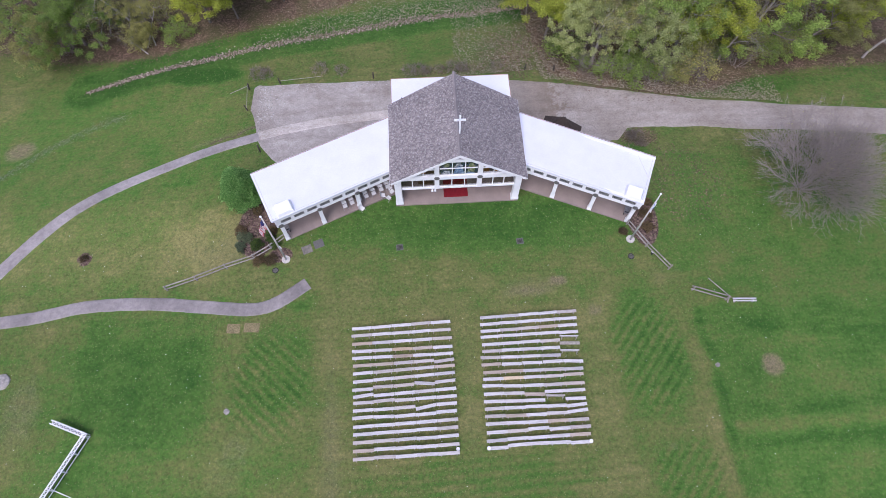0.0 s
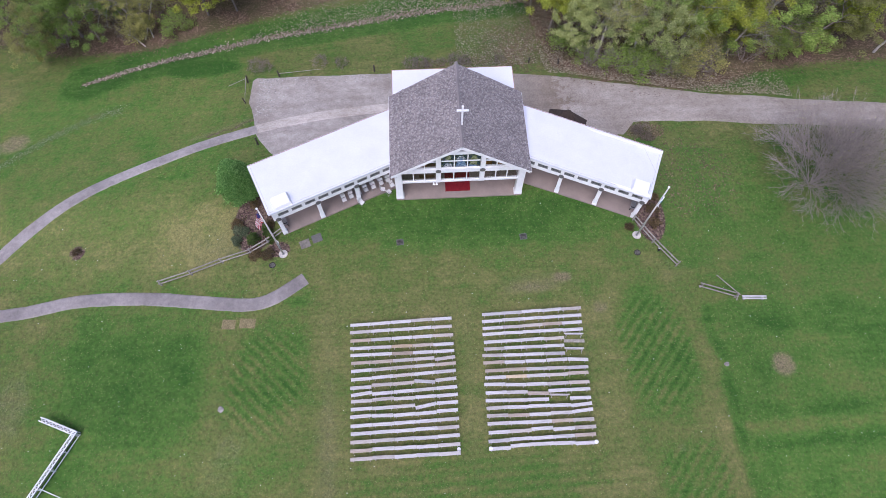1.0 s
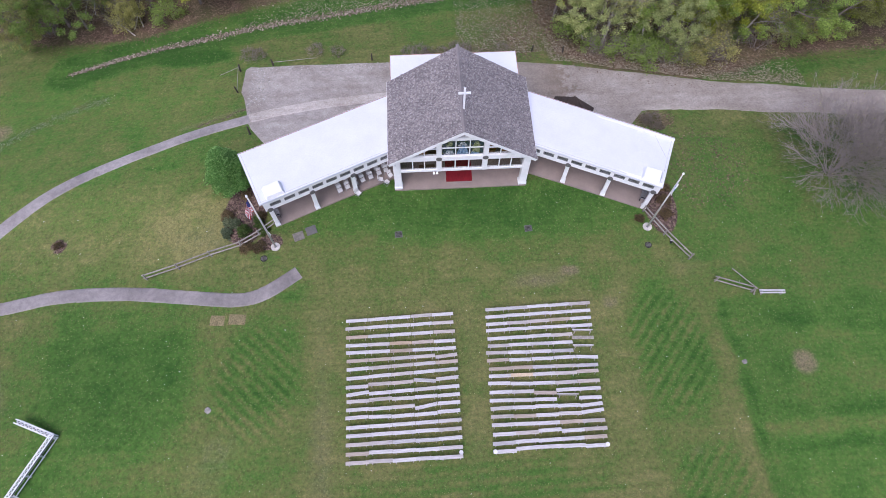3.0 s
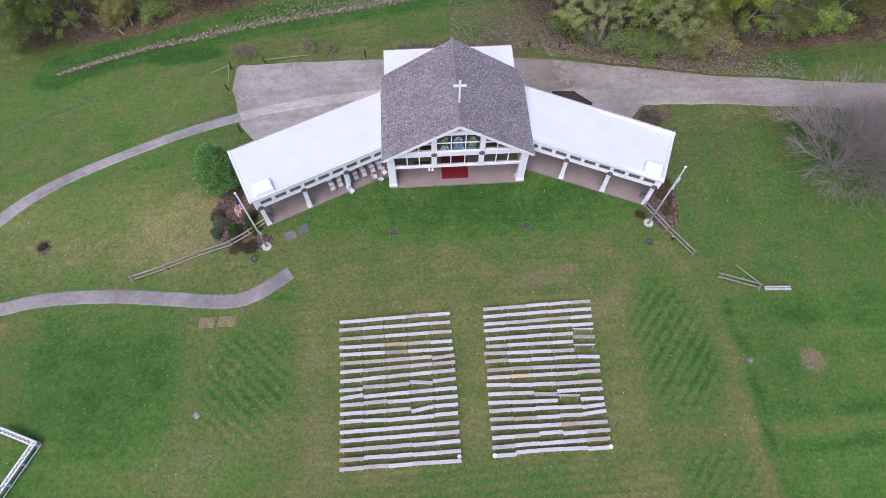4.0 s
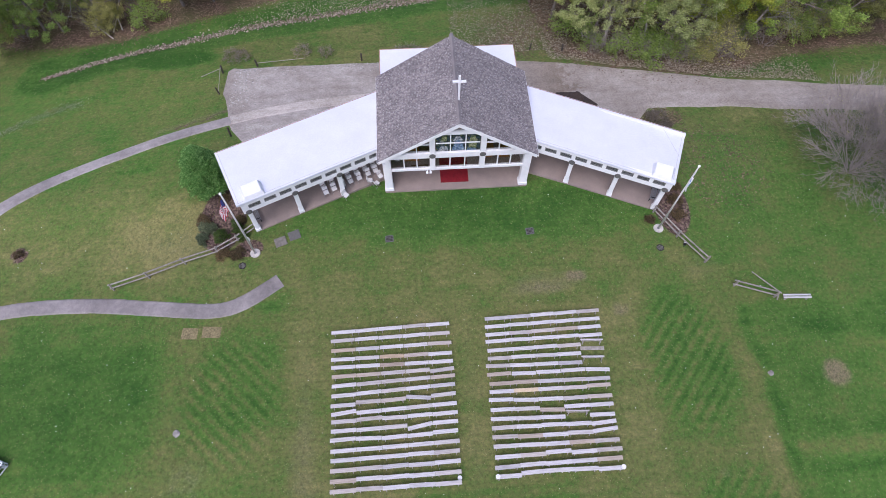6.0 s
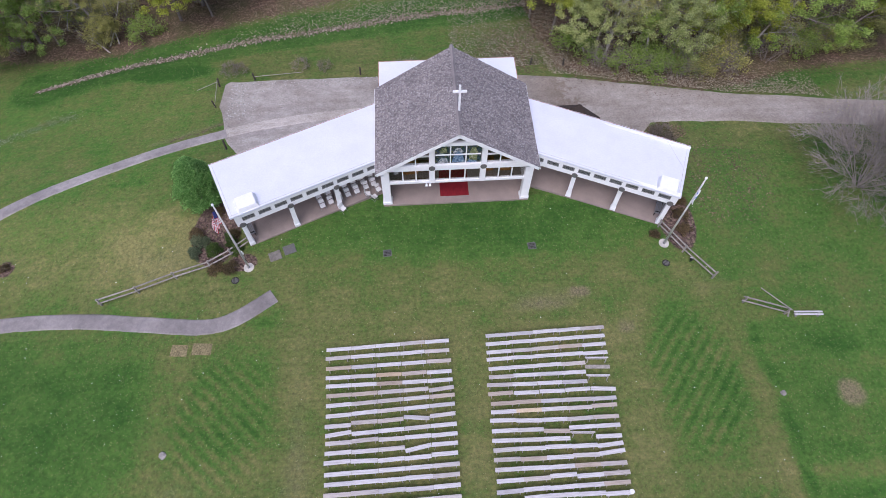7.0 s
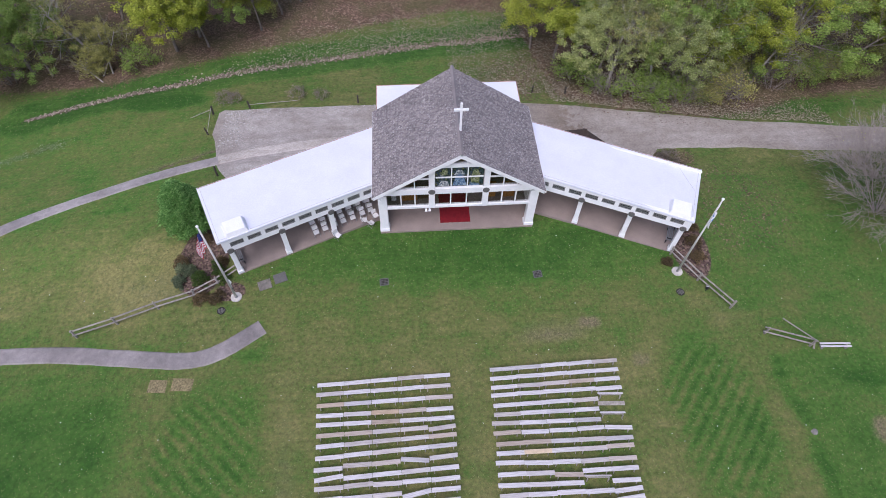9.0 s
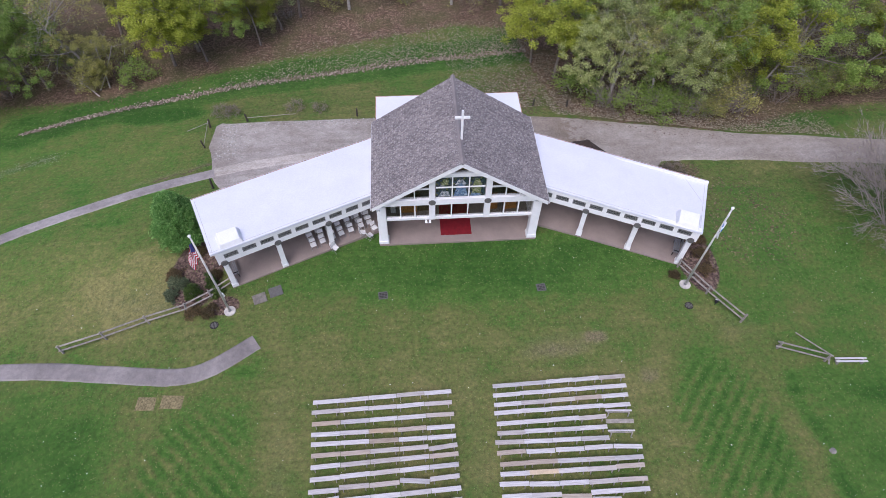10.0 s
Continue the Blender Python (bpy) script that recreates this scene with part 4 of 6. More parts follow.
left_at, left_ang = wing(-1, -13.44, -1.67, 4.5, 0.0, 5.9)
right_at, right_ang = wing(1, 13.04, -1.52, 4.35, 0.025, 5.72)


# ---- benches ----
def bench_meshes():
    plank = Mesh().box((0, 0, 0), (1.775, 0.28, 0.045)).data("seat", PLANK, 0.006)
    fresh = Mesh().box((0, 0, 0), (1.775, 0.28, 0.045)).data("seat", FRESH, 0.006)
    brown = Mesh().box((0, 0, 0), (1.775, 0.28, 0.045)).data("seat", TANPLANK, 0.006)
    leg = Mesh().box((0, -0.11, 0.0), (0.05, 0.06, 0.45), rx=-15).box((0, 0.11, 0.0), (0.05, 0.06, 0.45), rx=15).data("leg", LEGWOOD)
    brace = Mesh().box((0, 0, 0), (0.06, 0.27, 0.07)).data("cross_brace", LEGWOOD)
    rail = Mesh().box((0, 0, 0), (1.5, 0.04, 0.09)).data("stretcher", LEGWOOD)
    return plank, fresh, brown, leg, brace, rail


SEAT, SEAT_NEW, SEAT_TAN, LEG, BRACE, RAIL = bench_meshes()


def bench(x, y, turn, group, seat=True, fresh=False, tan=False):
    label = "weathered grey plank bench on splayed legs in the lawn rows" if seat else "bench frame with its seat plank missing"
    if fresh:
        label = "plank bench with a newer yellow seat board"
    if tan:
        label = "plank bench with a tan-brown weathered seat board"
    b = thing("bench", label, "bench", group, pose(x, y, gz(x, y), 0, 0, turn))
    if seat:
        part("seat", SEAT_NEW if fresh else SEAT_TAN if tan else SEAT, None, b, m=pose(0, 0, 0.445))
    else:
        part("beam", Mesh().box((0, 0.09, 0.42), (1.7, 0.1, 0.05)), PLANK, b)
    for s in (-1, 1):
        leg = part("leg", LEG, None, b, m=pose(s * 0.66, 0, 0.205))
        part("cross_brace", BRACE, None, leg, m=pose(0, 0, 0.18))
    part("stretcher", RAIL, None, b, m=pose(0, 0, 0.36))
    return b


LEFT_ROWS = [(-10.57, -12.97, -1.59, -12.68), (-10.61, -13.63, -1.61, -13.43), (-10.55, -14.39, -1.52, -14.23), (-10.55, -15.07, -1.54, -15.02), (-10.52, -15.68, -1.51, -15.66), (-10.46, -16.37, -1.46, -16.2), (-10.45, -17.07, -1.44, -16.75), (-10.44, -17.79, -1.48, -17.4), (-10.49, -18.47, -1.48, -18.1), (-10.43, -19.11, -1.44, -18.79), (-10.4, -19.63, -1.43, -19.42), (-10.42, -20.27, -1.45, -20.04), (-10.46, -20.86, -1.49, -20.71), (-10.41, -21.61, -1.44, -21.4), (-10.38, -22.23, -1.48, -22.05), (-10.4, -22.87, -1.47, -22.72), (-10.39, -23.57, -1.47, -23.4), (-10.38, -24.17, -1.49, -24.1)]
RIGHT_ROWS = [(1.14, -12.52, 10.05, -12.29), (1.09, -13.16, 9.98, -12.97), (1.09, -13.8, 9.93, -13.61), (1.04, -14.34, 9.92, -14.24), (1.12, -15.05, 9.92, -14.93), (1.1, -15.64, 9.81, -15.66), (0.87, -16.22, 9.86, -16.38), (0.89, -16.85, 10.0, -17.0), (1.02, -17.54, 9.88, -17.6), (0.97, -18.15, 9.82, -18.17), (0.84, -18.71, 9.8, -18.91), (0.91, -19.45, 9.76, -19.5), (0.86, -20.07, 9.72, -20.25), (0.88, -20.69, 9.72, -20.75), (0.85, -21.33, 9.74, -21.24), (0.87, -21.96, 9.7, -21.98), (0.89, -22.68, 9.78, -22.59), (0.83, -23.32, 9.66, -23.18), (0.83, -23.93, 9.66, -23.82)]
# benches that stand out of their row's line: shift and turn
LEFT_OFF = {(5, 4): (-0.06, 4.3), (8, 0): (-0.03, -2), (8, 1): (0.03, -1), (8, 3): (0.02, -8.8), (9, 0): (0.06, 4.3), (10, 1): (0.06, 0.5), (11, 2): (-0.05, 0), (11, 3): (-0.11, 8), (12, 1): (-0.06, -2), (12, 2): (-0.11, 1.5), (12, 3): (-0.07, 1.5)}
RIGHT_OFF = {(6, 1): (-0.04, 0), (7, 0): (0, 2.2), (7, 3): (0.07, 1), (7, 4): (0.04, -3), (8, 0): (-0.02, 0.6), (9, 4): (0.05, 0.5), (10, 1): (-0.07, -1), (10, 2): (-0.09, 1), (10, 3): (-0.06, 2), (11, 2): (-0.2, -2), (13, 4): (-0.02, 4), (14, 1): (-0.08, -1), (14, 2): (-0.09, -1), (14, 3): (-0.07, -2), (14, 4): (-0.02, 5), (16, 2): (0.12, 1), (18, 1): (0.14, 0.5), (18, 2): (0.13, 0), (18, 3): (0.1, -0.6)}
LEFT_TAN, RIGHT_TAN = ((2, 0), (3, 2), (4, 2), (5, 0), (5, 1), (16, 0)), ((2, 3), (7, 0), (8, 0), (8, 1), (11, 2), (14, 1), (17, 4))
rnd = random.Random(11)
for rows, off, tan, group in ((LEFT_ROWS, LEFT_OFF, LEFT_TAN, "benches west of the aisle"), (RIGHT_ROWS, RIGHT_OFF, RIGHT_TAN, "benches east of the aisle")):
    east = rows is RIGHT_ROWS
    for r, (x0, y0, x1, y1) in enumerate(rows):
        for k in range(5):
            if east and ((k == 4 and r in (4, 5, 6)) or (r, k) == (12, 3)):
                continue
            t = (k + 0.5) / 5
            dy, dt = off.get((r, k), (0, 0))
            turn = math.degrees(math.atan2(y1 - y0, x1 - x0)) + dt + rnd.gauss(0, 0.5)
            bench(x0 + (x1 - x0) * t, y0 + (y1 - y0) * t + dy + rnd.gauss(0, 0.012), turn, group, True, east and (r, k) == (9, 1), (r, k) in tan)
bench(9.05, -14.72, -3, "benches east of the aisle", False)
bench(8.92, -16.03, -3, "benches east of the aisle", False)
bench(7.1, -19.93, -3, "benches east of the aisle", False)
board = tagged(part("loose_board", Mesh().box((0, 0, 0), (1.8, 0.28, 0.045)), RAILWOOD, None, "", 0.006, m=pose(9.1, -15.2, 0.05, 0, 0, -3)), "loose tan board lying on the grass among benches", "board")
for x, y, z in ((LEFT_ROWS[-1][2] - 0.12, LEFT_ROWS[-1][3] + 0.3, 0.0), (RIGHT_ROWS[-1][0] + 0.12, RIGHT_ROWS[-1][1], 0.468), (RIGHT_ROWS[-1][2] - 0.12, RIGHT_ROWS[-1][3], 0.468)):
    b = thing("bucket", "small white plastic bucket beside the benches", "bucket", "white buckets", pose(x, y, z))
    part("tub", Mesh().tube((0, 0, 0), (0, 0, 0.26), 0.11, 0.15, 16), RESIN, b)
    part("lid", Mesh().tube((0, 0, 0.26), (0, 0, 0.285), 0.16, 0.155, 16), RESIN, b)


# ---- chairs under the west wing ----
def folding_chair(m, group):
    c = thing("folding_chair", "pale grey folding chair stored under the wing", "chair", group, m)
    part("seat", Mesh().box((0, -0.02, 0.44), (0.43, 0.42, 0.035), rx=4), CHAIR, c, "", 0.01)
    part("backrest", Mesh().box((0, 0.225, 0.72), (0.44, 0.03, 0.32), rx=-14), CHAIR, c, "", 0.01)
    for s in (-1, 1):
        part("leg", Mesh().tube((s * 0.23, -0.24, 0), (s * 0.23, 0.26, 0.88), 0.016, 0.016, 6), GREY_METAL, c)
        part("leg", Mesh().tube((s * 0.2, 0.26, 0), (s * 0.2, -0.2, 0.45), 0.016, 0.016, 6), GREY_METAL, c)
    part("stretcher", Mesh().tube((-0.2, 0.2, 0.08), (0.2, 0.2, 0.08), 0.012, 0.012, 6), GREY_METAL, c)
    return c


CHAIR = plain("pale_grey_plastic", (0.66, 0.655, 0.65), 0.5, 0, 0.12, 8)


def at_left(u, v, z, turn=0.0, rx=0.0, ry=0.0):
    p = left_at(u, v)
    return pose(p.x, p.y, z, rx, ry, left_ang + 180 + turn)


first_chair = folding_chair(at_left(-2.5, 0.5, 0.1), "chairs stored under the wing")
for k in range(7):
    for r in range(4 if k > 3 else 3):
        if k == 0 and r == 0:
            continue
        u, v = -2.5 - 0.79 * k + rnd.gauss(0, 0.03), 0.5 + 0.57 * r + 0.1 * k / 6 + rnd.gauss(0, 0.03)
        copy_thing(first_chair, at_left(u, v, 0.1, rnd.gauss(0, 4)))
for u, v, turn, rx, ry in ((-6.35, -0.12, 70, 0, 0), (-6.75, -0.6, 110, 0, 0), (-3.9, -0.5, 30, 0, 0), (-7.35, -0.1, 15, 0, 0)):
    p = left_at(u, v)
    q = copy_thing(first_chair, at_left(u, v, 0.1 if v > -0.2 else 0.02, turn, rx, ry))
    q["label"] = "pale folding chair set askew by the lawn"


def slat_bench(where, ang, u, v, flip):
    p = where(u, v)
    b = thing("park_bench", "dark iron slatted bench under the covered walk", "bench", "iron benches", pose(p.x, p.y, 0.1, 0, 0, ang + flip))
    for k in range(4):
        part("seat_slat", Mesh().box((0, -0.18 + 0.12 * k, 0.43), (1.4, 0.09, 0.03)), GREY_METAL, b)
        part("back_slat", Mesh().box((0, 0.3 + 0.02 * k, 0.56 + 0.11 * k), (1.4, 0.03, 0.085)), GREY_METAL, b)
    for s in (-1, 1):
        part("leg", Mesh().box((s * 0.66, -0.18, 0.21), (0.06, 0.06, 0.42)).box((s * 0.66, 0.28, 0.45), (0.06, 0.06, 0.9)).box((s * 0.66, 0.05, 0.62), (0.06, 0.5, 0.05)), DARK_METAL, b)


slat_bench(left_at, left_ang, 3.55, 1.2, -90)
slat_bench(right_at, right_ang, 3.55, 1.2, -90)


# ---- flagpoles ----
def flagpole(x, y, label):
    p = thing("flagpole", label, "flagpole", "flagpoles", pose(x, y, gz(x, y)))
    part("footing", disc(0.42, 0.12, 24, -0.04, 0.96), GREY_CONCRETE, p, "round concrete footing", 0.0)
    part("collar", disc(0.13, 0.14, 16, 0.07, 0.7), GREY_METAL, p)
    part("shaft", Mesh().tube((0, 0, 0.1), (0, 0, 8.75), 0.085, 0.045, 14), PLAINPOLE, p, "", 0.0, True)
    ball = bmesh.new()
    bmesh.ops.create_uvsphere(ball, u_segments=12, v_segments=8, radius=0.1, matrix=Matrix.Translation((0, 0, 8.83)))
    me = bpy.data.meshes.new("finial")
    ball.to_mesh(me)
    ball.free()
    me.materials.append(WHITE)
    part("finial", me, None, p)
    part("cleat", Mesh().box((0.1, 0, 1.3), (0.06, 0.05, 0.2)), DARK_METAL, p)
    part("halyard", Mesh().tube((0.1, 0.0, 1.3), (0.06, 0, 8.6), 0.008, 0.008, 4), WHITE, p)
    return p


PLAINPOLE = plain("painted_pole", (0.62, 0.61, 0.58), 0.5, 0.1, 0.15, 3)


def cloth(x, y, top, drop, width, way, materials, pick, label):
    """A limp flag that hangs in folds beside its pole."""
    cols, rows = 18, 26
    m = Mesh()
    w = Vector((math.cos(radians(way)), math.sin(radians(way))))
    s = Vector((-w.y, w.x))
    for r in range(rows + 1):
        for c in range(cols + 1):
            a, b = c / cols, r / rows
            d = 0.07 + width * a * (0.75 + 0.25 * math.sin(b * 3.0))
            fold = 0.09 * math.sin(a * 11 + b * 2.5) * (0.3 + 0.7 * a)
            p = w * d + s * fold
            m.v.append((x + p.x, y + p.y, top - drop * b - 1.25 * a * (1 - 0.25 * b) - 0.1 * math.sin(a * 15)))
    m.f = [(r * (cols + 1) + c, r * (cols + 1) + c + 1, (r + 1) * (cols + 1) + c + 1, (r + 1) * (cols + 1) + c) for r in range(rows) for c in range(cols)]
    me = m.data("flag", materials, 0, True)
    for k, f in enumerate(me.polygons):
        f.material_index = pick((k % cols) / cols, (k // cols) / rows)
    ob = tagged(new("flag", me), label, "flag")
    so = ob.modifiers.new("thickness", 'SOLIDIFY')
    so.thickness = 0.006
    return ob


flagpole(-17.05, -5.5, "tall pale metal flagpole in a round concrete footing")
flagpole(16.58, -5.12, "tall pale metal flagpole beside the rail fence")
cloth(-17.05, -5.5, 8.4, 1.7, 0.7, 205, [FLAG_RED, FLAG_WHITE, FLAG_BLUE], lambda a, b: 2 if a < 0.36 and b < 0.5 else int(b * 13) % 2, "limp red, white and blue striped flag on its pole")
cloth(16.58, -5.12, 8.55, 1.4, 0.42, 250, [FLAG_WHITE, EMBLEM], lambda a, b: 1 if 0.3 < a < 0.8 and 0.4 < b < 0.75 else 0, "limp white flag with a blue emblem")


# ---- rail fences ----
def rail_fence(pts, label, rails=(0.45, 0.85), spread=0.1):
    f = thing("rail_fence", label, "fence", "split rail fences")
    post = Mesh().box((0, 0, 0.5), (0.13, 0.13, 1.15), top=0.9).data("post", RAILWOOD, 0.012)
    for k, (x, y) in enumerate(pts):
        part("post", post, None, f, m=pose(x, y, gz(x, y), 3 * math.sin(k * 3), 3 * math.cos(k * 2), 20 * k))
    for k, ((ax, ay), (bx, by)) in enumerate(zip(pts, pts[1:])):
        d = Vector((bx - ax, by - ay)).normalized()
        n = Vector((-d.y, d.x))
        for j, h in enumerate(rails):
            o = n * (spread * (j - 0.5))
            a = Vector((ax + o.x - d.x * 0.1, ay + o.y - d.y * 0.1, gz(ax, ay) + h + 0.03 * (k % 2)))
            b = Vector((bx + o.x + d.x * 0.1, by + o.y + d.y * 0.1, gz(bx, by) + h - 0.02 * (k % 2)))
            part("rail", Mesh().tube(a, b, 0.065, 0.055, 7), RAILWOOD, f)
    return f


rail_fence([(-28.3, -7.85), (-25.5, -7.05), (-22.7, -6.05), (-20.1, -5.3), (-18.5, -4.3), (-17.2, -3.2)], "silvered split-rail fence running to the flagpole bed")
rail_fence([(19.6, -8.5), (17.9, -6.0), (16.5, -3.5)], "silvered split-rail fence beside the flagpole", spread=-0.08)
f = thing("rail_fence", "short collapsed split-rail fence section on the lawn", "fence", "split rail fences")
for x, y in ((21.4, -10.7), (24.3, -11.85)):
    part("post", Mesh().box((x, y, 0.45), (0.15, 0.13, 0.95), top=0.9), RAILWOOD, f, "", 0.012)
part("rail", Mesh().tube((21.2, -10.55, 0.75), (24.5, -11.75, 0.7), 0.06, 0.055, 7), RAILWOOD, f)
part("rail", Mesh().tube((21.15, -10.7, 0.4), (24.42, -11.9, 0.35), 0.06, 0.055, 7), RAILWOOD, f)
part("fallen_rail", Mesh().tube((23.2, -9.6, 0.06), (24.5, -11.9, 0.78), 0.05, 0.05, 7), RAILWOOD, f)
part("brace", Mesh().box((24.4, -12.0, 0.3), (0.1, 0.5, 0.09), rz=-30), RAILWOOD, f)
b = thing("bench", "lone weathered plank bench beside the rail fence", "bench", "", pose(25.9, -12.05, 0, 0, 0, -3))
for s in (-1, 1):
    part("seat", Mesh().box((0, s * 0.11, 0.42), (2.2, 0.13, 0.05)), PLANK, b, "", 0.006)
    part("leg", Mesh().box((s * 0.85, 0, 0.2), (0.09, 0.3, 0.4)), LEGWOOD, b)
lamp2 = thing("garden_lamp", "small dark lawn floodlight with a white lens", "lamp", m=pose(18.25, -6.95, 0))
part("stake", Mesh().tube((0, 0, 0), (0, 0, 0.3), 0.03, 0.03, 8), DARK_METAL, lamp2)
part("housing", Mesh().tube((0, 0, 0.25), (0.05, 0.14, 0.42), 0.1, 0.15, 12), DARK_METAL, lamp2)
part("lens", Mesh().tube((0.051, 0.143, 0.421), (0.053, 0.15, 0.43), 0.13, 0.13, 12), RESIN, lamp2)
bell = thing("yard_light", "small white globe light beside the flagpole", "lamp", m=pose(-17.5, -4.6, 0))
part("stem", Mesh().tube((0, 0, 0), (0, 0, 0.7), 0.03, 0.03, 8), WHITE, bell)
part("head", Mesh().tube((0, 0, 0.65), (0, 0, 0.95), 0.15, 0.1, 12), WHITE, bell)


# ---- drains, slabs, stones ----
def grate(x, y, label, round_=False):
    g = thing("drain_grate", label, "drain", "lawn drains", pose(x, y, gz(x, y) + 0.005, 0, 0, 4))
    if round_:
        # one dark disc: shade between the bars is put into its colour
        part("rim", disc(0.31, 0.03, 22), PIT_SHADE, g)
        for k in range(5):
            part("bar", Mesh().box((-0.2 + 0.1 * k, 0, 0.035), (0.06, 0.5 - 0.12 * abs(k - 2), 0.02)), SLATE, g)
        return
    # flat near-black plate painted as the shaded hole below the bars
    part("pit", Mesh().box((0, 0, 0.004), (0.6, 0.54, 0.012)), PIT_SHADE, g)
    part("rim", Mesh().box((0, 0.28, 0.02), (0.66, 0.06, 0.04)).box((0, -0.28, 0.02), (0.66, 0.06, 0.04)).box((0.31, 0, 0.02), (0.06, 0.5, 0.04)).box((-0.31, 0, 0.02), (0.06, 0.5, 0.04)), SLATE, g)
    for k in range(5):
        part("bar", Mesh().box((-0.22 + 0.11 * k, 0, 0.022), (0.022, 0.5, 0.03)), SLATE, g)
    for k in range(3):
        part("bar", Mesh().box((0, -0.14 + 0.14 * k, 0.026), (0.56, 0.022, 0.03)), SLATE, g)


grate(-6.05, -4.8, "square dark iron drain grate in the lawn")
grate(5.72, -4.75, "square dark iron drain grate in the lawn")
grate(-18.0, -6.6, "round dark iron drain cover in the lawn", True)
grate(16.3, -6.95, "round dark iron drain cover in the lawn", True)
for x, y, mat, label in ((-15.05, -4.55, GREY_CONCRETE, "square concrete access slab in the lawn"), (-13.95, -4.0, SLATE, "dark square access cover in the lawn")):
    s = thing("access_cover", label, "slab", "", pose(x, y, gz(x, y), 0, 0, 20))
    part("slab", Mesh().box((0, 0, 0.02), (0.96, 0.84, 0.09)), OLDSLAB if mat is GREY_CONCRETE else SLATE, s, "", 0.015)
    part("lid", Mesh().box((0, 0, 0.075), (0.72, 0.6, 0.03)), SLATE if mat is SLATE else OLDSLAB, s, "", 0.008)


def rock_mesh(seed, r, flat=0.55, cuts=1):
    bm = bmesh.new()
    bmesh.ops.create_icosphere(bm, subdivisions=cuts, radius=r)
    for v in bm.verts:
        v.co *= 1 + 0.35 * noise.noise(v.co * (1.6 / r) + Vector((seed, seed, 0)))
        v.co.z *= flat
    me = bpy.data.meshes.new("stone")
    bm.to_mesh(me)
    bm.free()
    me.materials.append(STONE)
    return me


for x, y, r in ((22.05, -17.9, 0.22), (-21.4, -19.6, 0.26), (-42.6, -15.6, 0.75)):
    o = new("stone", rock_mesh(x, r, 0.4, 2))
    o.location = (x, y, gz(x, y) + 0.03)
    tagged(o, "flat grey field stone lying in the grass", "stone", "lawn stones")

# stones of the ditch
STONES = [rock_mesh(k * 3.1, 0.16 + 0.03 * (k % 3), 0.7) for k in range(6)]
bed = curve_points(CREEK, 0.35)
ditch = thing("ditch_bed", "dry ditch lined with rust-brown field stones", "ditch", kind="structure")
srnd = random.Random(3)
loose = Mesh()
for k, p in enumerate(bed):
    w = 0.16 + 0.22 * min(1, k / 60)
    for j in range(15):
        q = Vector((p.x + srnd.uniform(-0.3, 0.3), p.y + srnd.gauss(0, w)))
        z = gz(q.x, q.y) - 0.25 * math.exp(-(((q - p).length) / 1.3) ** 2) + 0.05
        m = Matrix.Translation((q.x, q.y, z)) @ Euler((srnd.uniform(-.3, .3), srnd.uniform(-.3, .3), srnd.uniform(0, 6))).to_matrix().to_4x4() @ Matrix.Scale(srnd.uniform(0.25, 0.62), 4)
        me = STONES[srnd.randrange(6)]
        loose.add([v.co for v in me.vertices], [tuple(f.vertices) for f in me.polygons], m)
STONEBED = leaf_material("ditch_stones", (0.19, 0.16, 0.135), (0.38, 0.335, 0.29), False)
tagged(part("stones", loose, STONEBED, ditch), kind="stuff")

# rubble along the turning place
rub = Mesh()
for k in range(800):
    if srnd.random() < 0.55:
        x, y = -22.4 + abs(srnd.gauss(0, 1.6)), srnd.uniform(13, 19.2)
    else:
        x, y = srnd.uniform(-22.5, -7), 19.3 - abs(srnd.gauss(0, 0.9))
    me = STONES[srnd.randrange(6)]
    rub.add([v.co for v in me.vertices], [tuple(f.vertices) for f in me.polygons], Matrix.Translation((x, y, gz(x, y) + 0.03)) @ Matrix.Scale(srnd.uniform(0.15, 0.45), 4))
tagged(part("rubble", rub, leaf_material("pale_rubble", (0.46, 0.43, 0.40), (0.66, 0.63, 0.6), False)), "loose pale rubble along the edge of the gravel", "rubble", kind="stuff")

# white flecks and fallen leaves on the grass
def flecks(name, n, spots, size, material, label):
    v, f = [], []
    for k in range(n):
        x, y = spots(srnd)
        a, s = srnd.uniform(0, 6.3), size * srnd.uniform(0.5, 1.3)
        z = gz(x, y) + 0.035
        k0 = len(v)
        for j, h in ((0, 0.0), (1.4, 0.03), (3.1, 0.0), (4.6, 0.03)):
            v.append((x + s * math.cos(a + j), y + 0.7 * s * math.sin(a + j), z + h * srnd.random() * 2))
        f.append((k0, k0 + 1, k0 + 2, k0 + 3))
    m = Mesh()
    m.v, m.f = v, f
    return tagged(part(name, m, material), label, "leaves", kind="stuff")


flecks("petals", 260, lambda r: (r.uniform(-45, 40), r.uniform(-28, -1)), 0.04, FLAG_WHITE, "scattered small white petals on the lawn")


def pale_row(r):
    t = r.random()
    return (-50.5 + 12.5 * t + r.gauss(0, 0.25), 7.2 + 16 * t - 7 * t * t + r.gauss(0, 0.45))


flecks("seed_heads", 1500, pale_row, 0.045, SEEDHEAD, "pale seed heads in a row on the slope")


def verge(r):
    x = -24 + 36 * r.random() ** 0.6
    return (x, np.interp(x, *zip(*CREEK)) + r.uniform(0.6, 7) * r.random() ** 0.5)


flecks("fallen_leaves", 6500, verge, 0.072, LITTERLEAF, "pale fallen leaves scattered on the grass bank")
def roadside(r):
    x = r.uniform(11, 38)
    return (x, np.interp(x, *zip(*ROAD_TOP)) + 0.1 + abs(r.gauss(0, 1.8)))


